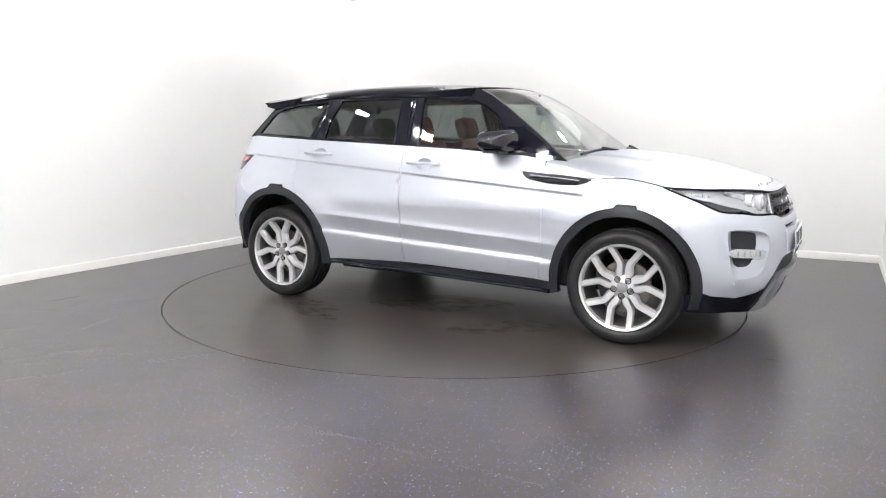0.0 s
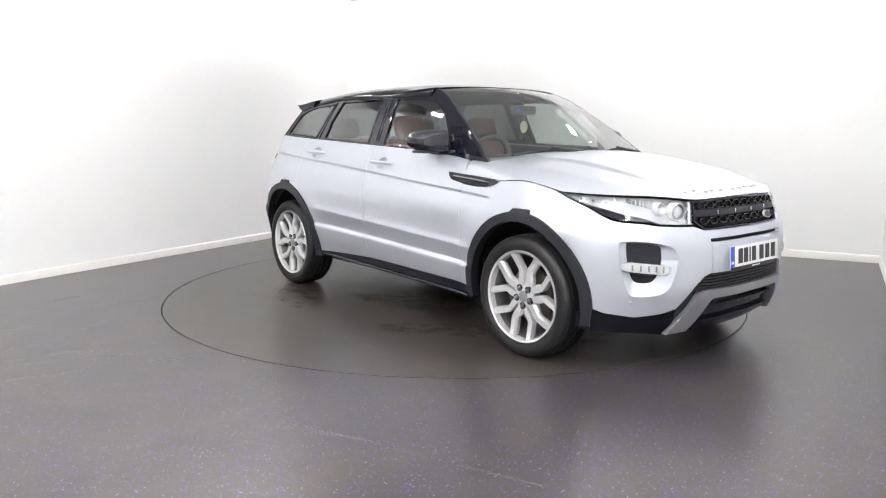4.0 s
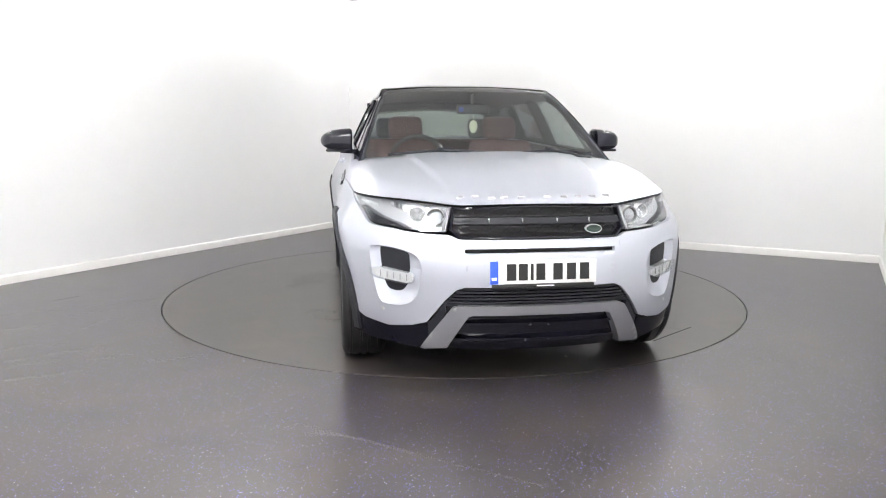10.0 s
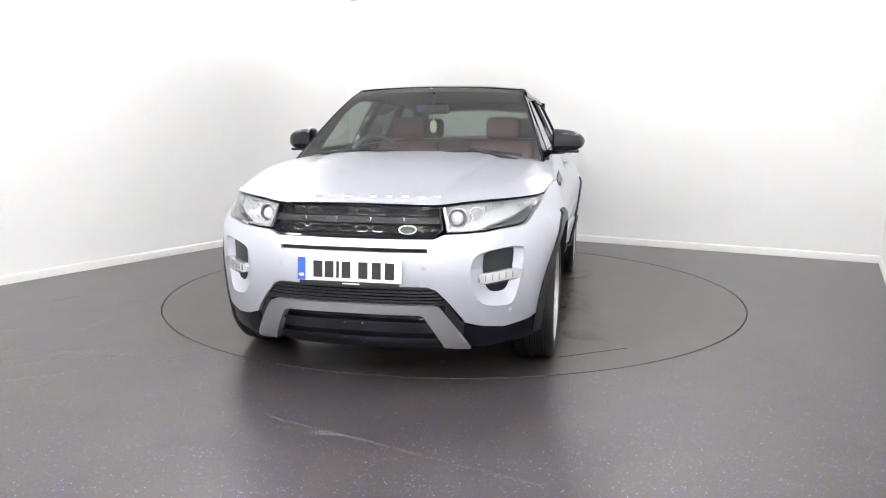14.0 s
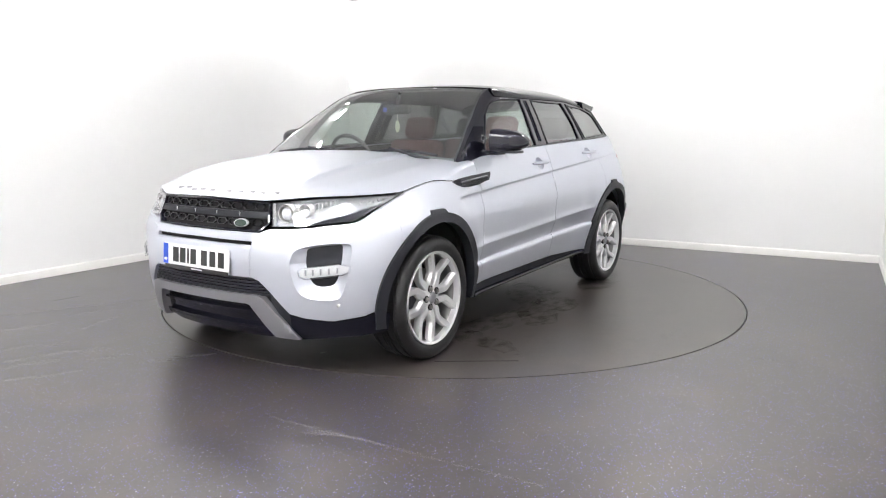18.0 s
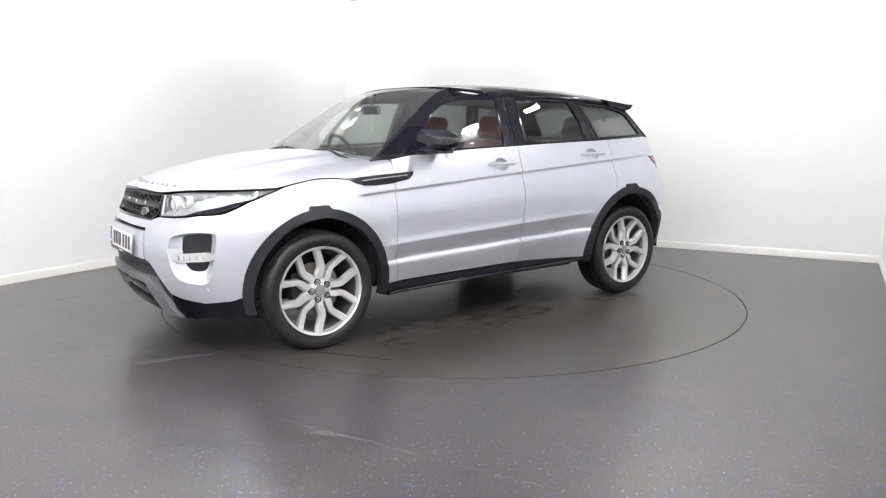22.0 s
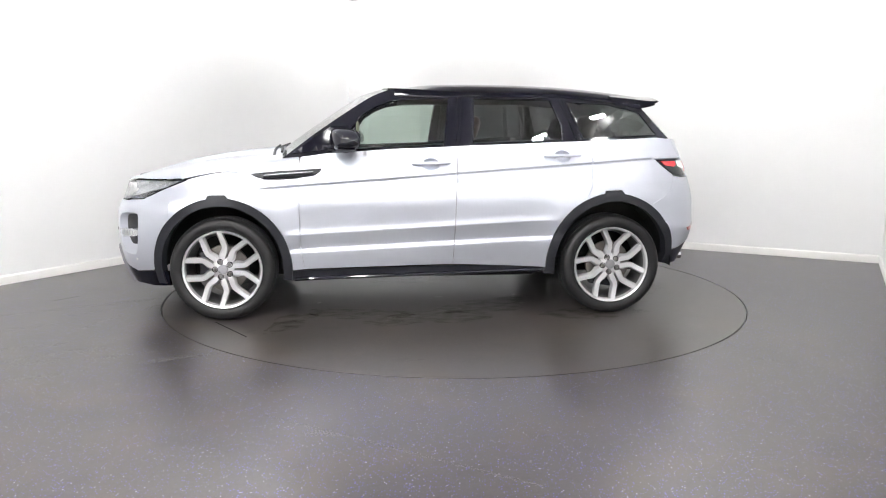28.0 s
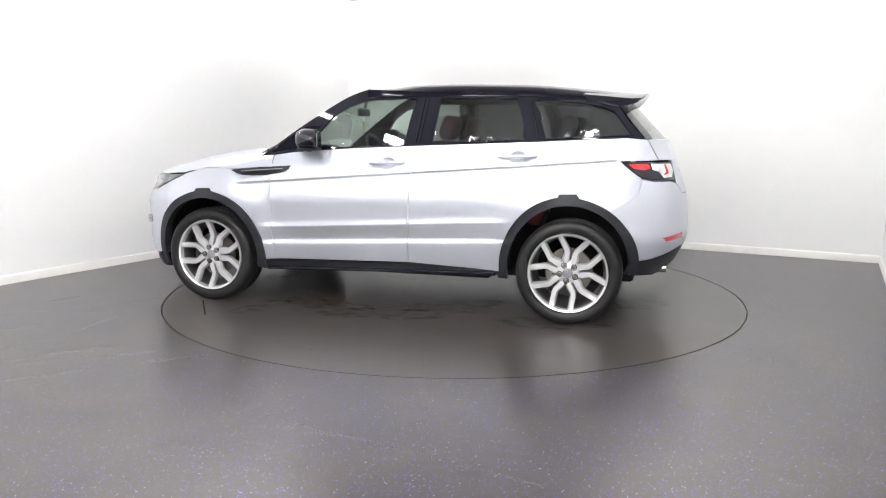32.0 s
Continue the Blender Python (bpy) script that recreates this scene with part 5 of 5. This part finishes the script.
# wheels
def wheel():
    ob = new("wheel")
    ob.parent = CAR
    ob["label"] = "silver alloy wheel with five split spokes"
    half = [(0.261, 0.094), (0.267, 0.106), (0.281, 0.116), (0.302, 0.1205), (0.318, 0.118), (0.331, 0.111), (0.339, 0.102), (0.3445, 0.092), (0.3475, 0.078), (0.341, 0.076), (0.341, 0.068), (0.3490, 0.066), (0.3500, 0.028), (0.342, 0.026), (0.342, 0.016), (0.3505, 0.014)]
    bm = bmesh.new()
    lathe(bm, half + [(r, -y) for r, y in half[::-1]], 96)
    tyre = part("tyre", bm, M_RUBBER, ob, "black low-profile tyre", 40)
    # cross blocks on the shoulders of the tread
    bm = bmesh.new()
    for i in range(80):
        for s in (1, -1):
            box(bm, 0.3405, s * 0.083, 0, 0.0110, 0.018, 0.0105, 0, Matrix.Rotation(2 * math.pi * (i + 0.25 * s) / 80, 4, "Y"))
    tagged(part("tread_blocks", bm, M_RUBBER, tyre), kind="stuff")
    bm = bmesh.new()
    lathe(bm, [(0.2564, 0.110), (0.2618, 0.113), (0.2646, 0.108), (0.2627, 0.099), (0.2564, 0.09), (0.2456, 0.070), (0.2416, 0.070), (0.2466, 0.092), (0.2500, 0.107), (0.2564, 0.110)], 72)
    rim = part("rim", bm, M_ALLOY, ob, "silver alloy rim")
    # the barrel's darker grey holds the shade behind the spokes as well as brake dust
    bm = bmesh.new()
    lathe(bm, [(0.2475, 0.078), (0.2397, 0.055), (0.2306, 0.0), (0.2288, -0.09), (0.2608, -0.105), (0.2516, -0.11), (0.2233, -0.09), (0.2251, 0.0), (0.2342, 0.058), (0.2440, 0.078), (0.2475, 0.078)], 72)
    part("barrel", bm, M_BARREL, rim, "grey rim barrel, darkened for shade and brake dust")
    # radius, way from the pair's axis, height, half width
    path = curve([(0.046, 0.013, 0.080, 0.014), (0.070, 0.0200, 0.085, 0.0205), (0.090, 0.0280, 0.087, 0.0245), (0.108, 0.0425, 0.088, 0.0225), (0.124, 0.0535, 0.088, 0.0212), (0.138, 0.0590, 0.089, 0.0208), (0.155, 0.0605, 0.090, 0.0208), (0.208, 0.0605, 0.095, 0.0208), (0.2535, 0.0610, 0.104, 0.0222)], 4)
    for i in range(5):
        for s in (1, -1):
            bm = bmesh.new()
            rings = []
            for j, (r, t, y, wd) in enumerate(path):
                r0, t0 = path[max(0, j - 1)][:2]
                r1, t1 = path[min(len(path) - 1, j + 1)][:2]
                d = Vector((r1 - r0, 0, (t1 - t0) * s)).normalized()
                nrm = Vector((-d.z, 0, d.x))
                c = Vector((r, y, t * s))
                # the side towards the pocket has a broad chamfer
                sec = [(-wd * s, -0.038), (-wd * 0.98 * s, -0.017), (-wd * 0.52 * s, 0.0), (wd * 0.86 * s, 0.0), (wd * 0.99 * s, -0.006), (wd * s, -0.038)]
                rings.append([bm.verts.new(c + nrm * a + Vector((0, b, 0))) for a, b in sec])
            for a, b in zip(rings, rings[1:]):
                for q in range(6):
                    bm.faces.new((a[q], a[(q + 1) % 6], b[(q + 1) % 6], b[q]))
            bm.faces.new(rings[0])
            bm.faces.new(rings[-1][::-1])
            bmesh.ops.rotate(bm, verts=bm.verts, cent=(0, 0, 0), matrix=Matrix.Rotation(2 * math.pi * i / 5, 3, "Y"))
            part("spoke", bm, M_ALLOY, rim, "", 25)
    bm = bmesh.new()
    lathe(bm, [(0.0005, 0.089), (0.040, 0.088), (0.046, 0.084), (0.066, 0.083), (0.078, 0.074), (0.080, 0.03), (0.0005, 0.03)], 40)
    part("hub", bm, M_ALLOY, rim)
    bm = bmesh.new()
    lathe(bm, [(0.0005, 0.095), (0.022, 0.0945), (0.031, 0.092), (0.034, 0.087), (0.034, 0.08)], 32)
    part("hub_cap", bm, M_SKID, rim, "grey hub cap")
    for i in range(5):
        a = 2 * math.pi * i / 5
        bm = bmesh.new()
        lathe(bm, [(0.0005, 0.102), (0.008, 0.1015), (0.0115, 0.097), (0.012, 0.08)], 12)
        bmesh.ops.translate(bm, verts=bm.verts, vec=(0.054 * math.cos(a), 0, -0.054 * math.sin(a)))
        part("wheel_nut", bm, M_STEEL, rim, "steel wheel nut")
        # a dark ring stands for the shade in the nut's pocket
        bm = bmesh.new()
        lathe(bm, [(0.0195, 0.0905), (0.0170, 0.0912), (0.0155, 0.0895), (0.0155, 0.07), (0.0195, 0.07), (0.0195, 0.0905)], 16)
        bmesh.ops.translate(bm, verts=bm.verts, vec=(0.054 * math.cos(a), 0, -0.054 * math.sin(a)))
        part("nut_shade_ring", bm, M_DARK, rim, "dark ring standing for the shaded recess round the nut")
    bm = bmesh.new()
    lathe(bm, [(0.07, 0.02), (0.155, 0.02), (0.158, 0.016), (0.158, 0.0), (0.07, 0.0), (0.07, 0.02)], 48)
    part("brake_disc", bm, M_DISCSTEEL, ob, "grey brake disc")
    bm = bmesh.new()
    box(bm, 0.125, 0.012, 0.03, 0.075, 0.07, 0.17, 0.015)
    part("brake_caliper", bm, M_CLAD, ob, "dark brake caliper")
    return ob


HUB_Z = 0.3485
w0 = wheel()
w0.matrix_basis = pose(1.33, 0.815, HUB_Z)
copy_thing(w0, pose(-1.33, 0.815, HUB_Z, 0, 81, 0))
copy_thing(w0, pose(1.33, -0.815, HUB_Z, 0, 0, 180) @ pose(0, 0, 0, 0, 15, 0))
copy_thing(w0, pose(-1.33, -0.815, HUB_Z, 0, 0, 180) @ pose(0, 0, 0, 0, 24, 0))

# wheel wells, underbody, bulkheads
for k in (1, -1):
    for xc in (1.33, -1.33):
        bm = bmesh.new()
        lathe(bm, [(0.452, 0.0), (0.452, -0.1), (0.450, -0.32), (0.0005, -0.33)], 32, -0.05, math.pi + 0.05)
        if k == -1:
            for v in bm.verts:
                v.co.y *= -1
        bmesh.ops.translate(bm, verts=bm.verts, vec=(xc, k * (0.84 if xc > 0 else 0.865), HUB_Z))
        part("wheel_well", bm, M_DARK, CAR, "black wheel arch liner")
bm = bmesh.new()
box(bm, 0, 0, 0.29, 3.5, 1.14, 0.10, 0.03)
box(bm, 0, 0, 0.31, 1.60, 1.70, 0.08, 0.02)
part("underbody", bm, M_DARK, CAR, "black underbody")
bm = bmesh.new()
box(bm, 1.40, 0, 0.60, 1.05, 0.98, 0.50, 0.03)
part("engine_bay", bm, M_DARK, CAR)
bm = bmesh.new()
box(bm, 0.93, 0, 0.68, 0.05, 1.66, 0.70, 0.01)
part("bulkhead", bm, M_DARK, CAR)
bm = bmesh.new()
box(bm, -1.42, 0, 0.62, 0.95, 1.02, 0.50, 0.02)
box(bm, -1.43, 0, 0.98, 0.72, 1.48, 0.03, 0.01)
part("luggage_shelf", bm, M_TRIM, CAR, "black parcel shelf")

# cabin
both("door_lining", side_pts([(0.82, 0.36), (-0.80, 0.40), (-0.88, 0.66), (-1.04, 0.87), (-1.25, 0.935), (-1.70, 0.955), (-1.70, 1.19), (-0.97, 1.17), (-0.26, 1.15), (0.65, 1.10), (0.86, 1.06)]), M_TRIM, "black door lining", off=-0.055, thick=0.02, grid=0.08)
patch("headlining", lambda u, t: tuple(np.array(roof(0.04 + 0.92 * u, 0.03 + 0.94 * t)) - (0, 0, 0.03)), 32, 24, M_BEIGE, CAR, "grey headlining")


def seat(yc, xc, name, wide):
    ob = new(name)
    ob.parent = CAR
    ob["label"] = "red leather seat with dark sides"
    bm = bmesh.new()
    box(bm, xc + 0.02, yc, 0.60, 0.52, min(wide, 1.0), 0.16, 0.05, None, 4)
    part("seat_cushion", bm, M_RED, ob)
    m = pose(xc - 0.27, yc, 0.66, 0, -18, 0)
    bm = bmesh.new()
    box(bm, 0, 0, 0.26, 0.13, wide, 0.60, 0.055, m, 4)
    part("backrest", bm, M_RED, ob, "red leather backrest")
    bm = bmesh.new()
    box(bm, -0.055, 0, 0.25, 0.06, wide * 0.96, 0.56, 0.025, m, 3)
    part("seat_back", bm, M_TRIM, ob, "black seat back shell")
    heads = [0] if wide < 0.7 else [-0.42, 0.42]
    for dy in heads:
        bm = bmesh.new()
        box(bm, 0.0, dy, 0.665, 0.11, 0.27, 0.18, 0.05, m, 4)
        part("headrest", bm, M_RED if wide < 0.7 else M_TRIM, ob)
    return ob


seat(0.38, 0.08, "front_seat", 0.50)
seat(-0.38, 0.08, "front_seat", 0.50)
seat(0.0, -0.78, "rear_bench", 1.30)
bm = bmesh.new()
box(bm, 0.80, 0, 0.93, 0.40, 1.56, 0.26, 0.09, None, 4)
box(bm, 0.62, -0.37, 1.075, 0.20, 0.36, 0.08, 0.03, None, 3)
box(bm, 0.30, 0, 0.66, 0.9, 0.24, 0.22, 0.04, None, 3)
part("dashboard", bm, M_TRIM, CAR, "black dashboard and console")
bm = bmesh.new()
ring_pts = [Vector((0, 0.185 * math.cos(a), 0.185 * math.sin(a))) for a in np.linspace(0, 2 * math.pi, 41)]
tube(bm, [pose(0.46, -0.39, 1.065, 0, 24, 0) @ p for p in ring_pts], 0.015, 8)
sw = part("steering_wheel", bm, M_TRIM, CAR, "black leather steering wheel")
bm = bmesh.new()
box(bm, 0.02, 0, 0, 0.05, 0.17, 0.12, 0.02, pose(0.46, -0.39, 1.065, 0, 24, 0), 3)
box(bm, 0.02, 0, 0, 0.02, 0.34, 0.035, 0.008, pose(0.46, -0.39, 1.065, 0, 24, 0), 2)
part("steering_hub", bm, M_TRIM, sw)
bm = bmesh.new()
box(bm, 0.44, 0.0, 1.415, 0.035, 0.23, 0.062, 0.015, None, 3)
rv = part("interior_mirror", bm, M_TRIM, CAR, "black interior mirror")
bm = bmesh.new()
tube(bm, [(0.43, 0, 1.45), (0.42, 0, 1.49), (0.40, 0, 1.53)], 0.014, 8)
part("mirror_stalk", bm, M_TRIM, rv)
bm = bmesh.new()
box(bm, 0.465, -0.085, 1.415, 0.004, 0.03, 0.03, 0.004, None, 2)
part("sensor_window", bm, M_BLUE, rv, "small blue sticker")
bm = bmesh.new()
tube(bm, [(0.44, 0.005, 1.385), (0.44, 0.005, 1.345)], 0.0015, 5)
fr = part("hanging_freshener", bm, M_FRESH, CAR, "pale oval hanging air freshener")
bm = bmesh.new()
lathe(bm, [(0.0005, 0.003), (0.026, 0.003), (0.029, 0.0), (0.026, -0.003), (0.0005, -0.003)], 24)
for v in bm.verts:
    v.co = Vector((v.co.x, v.co.y, v.co.z * 1.5))
bmesh.ops.rotate(bm, verts=bm.verts, cent=(0, 0, 0), matrix=Matrix.Rotation(radians(70), 3, "Z"))
bmesh.ops.translate(bm, verts=bm.verts, vec=(0.44, 0.005, 1.30))
part("freshener_card", bm, M_FRESH, fr, "pale oval card")


# ---- what moves ----
TURN = ((0.0, -28.67), (2.0, -38.84), (4.0, -49.1), (6.0, -59.41), (8.0, -69.81), (10.0, -80.31), (12.0, -90.89), (14.0, -101.40), (16.0, -111.93), (18.0, -122.39),
        (20.0, -132.83), (22.0, -143.17), (24.0, -153.34), (26.0, -163.62), (28.0, -173.95), (30.0, -184.28), (32.0, -194.51))


def motions():
    walk(TABLE, [(t, pose(0, 0, 0, 0, 0, a)) for t, a in TURN])
    walk(CAR, [(t, pose(0, 0, 0, 0, 0, a) @ pose(0.315, 0.004, 0)) for t, a in TURN])


motions()
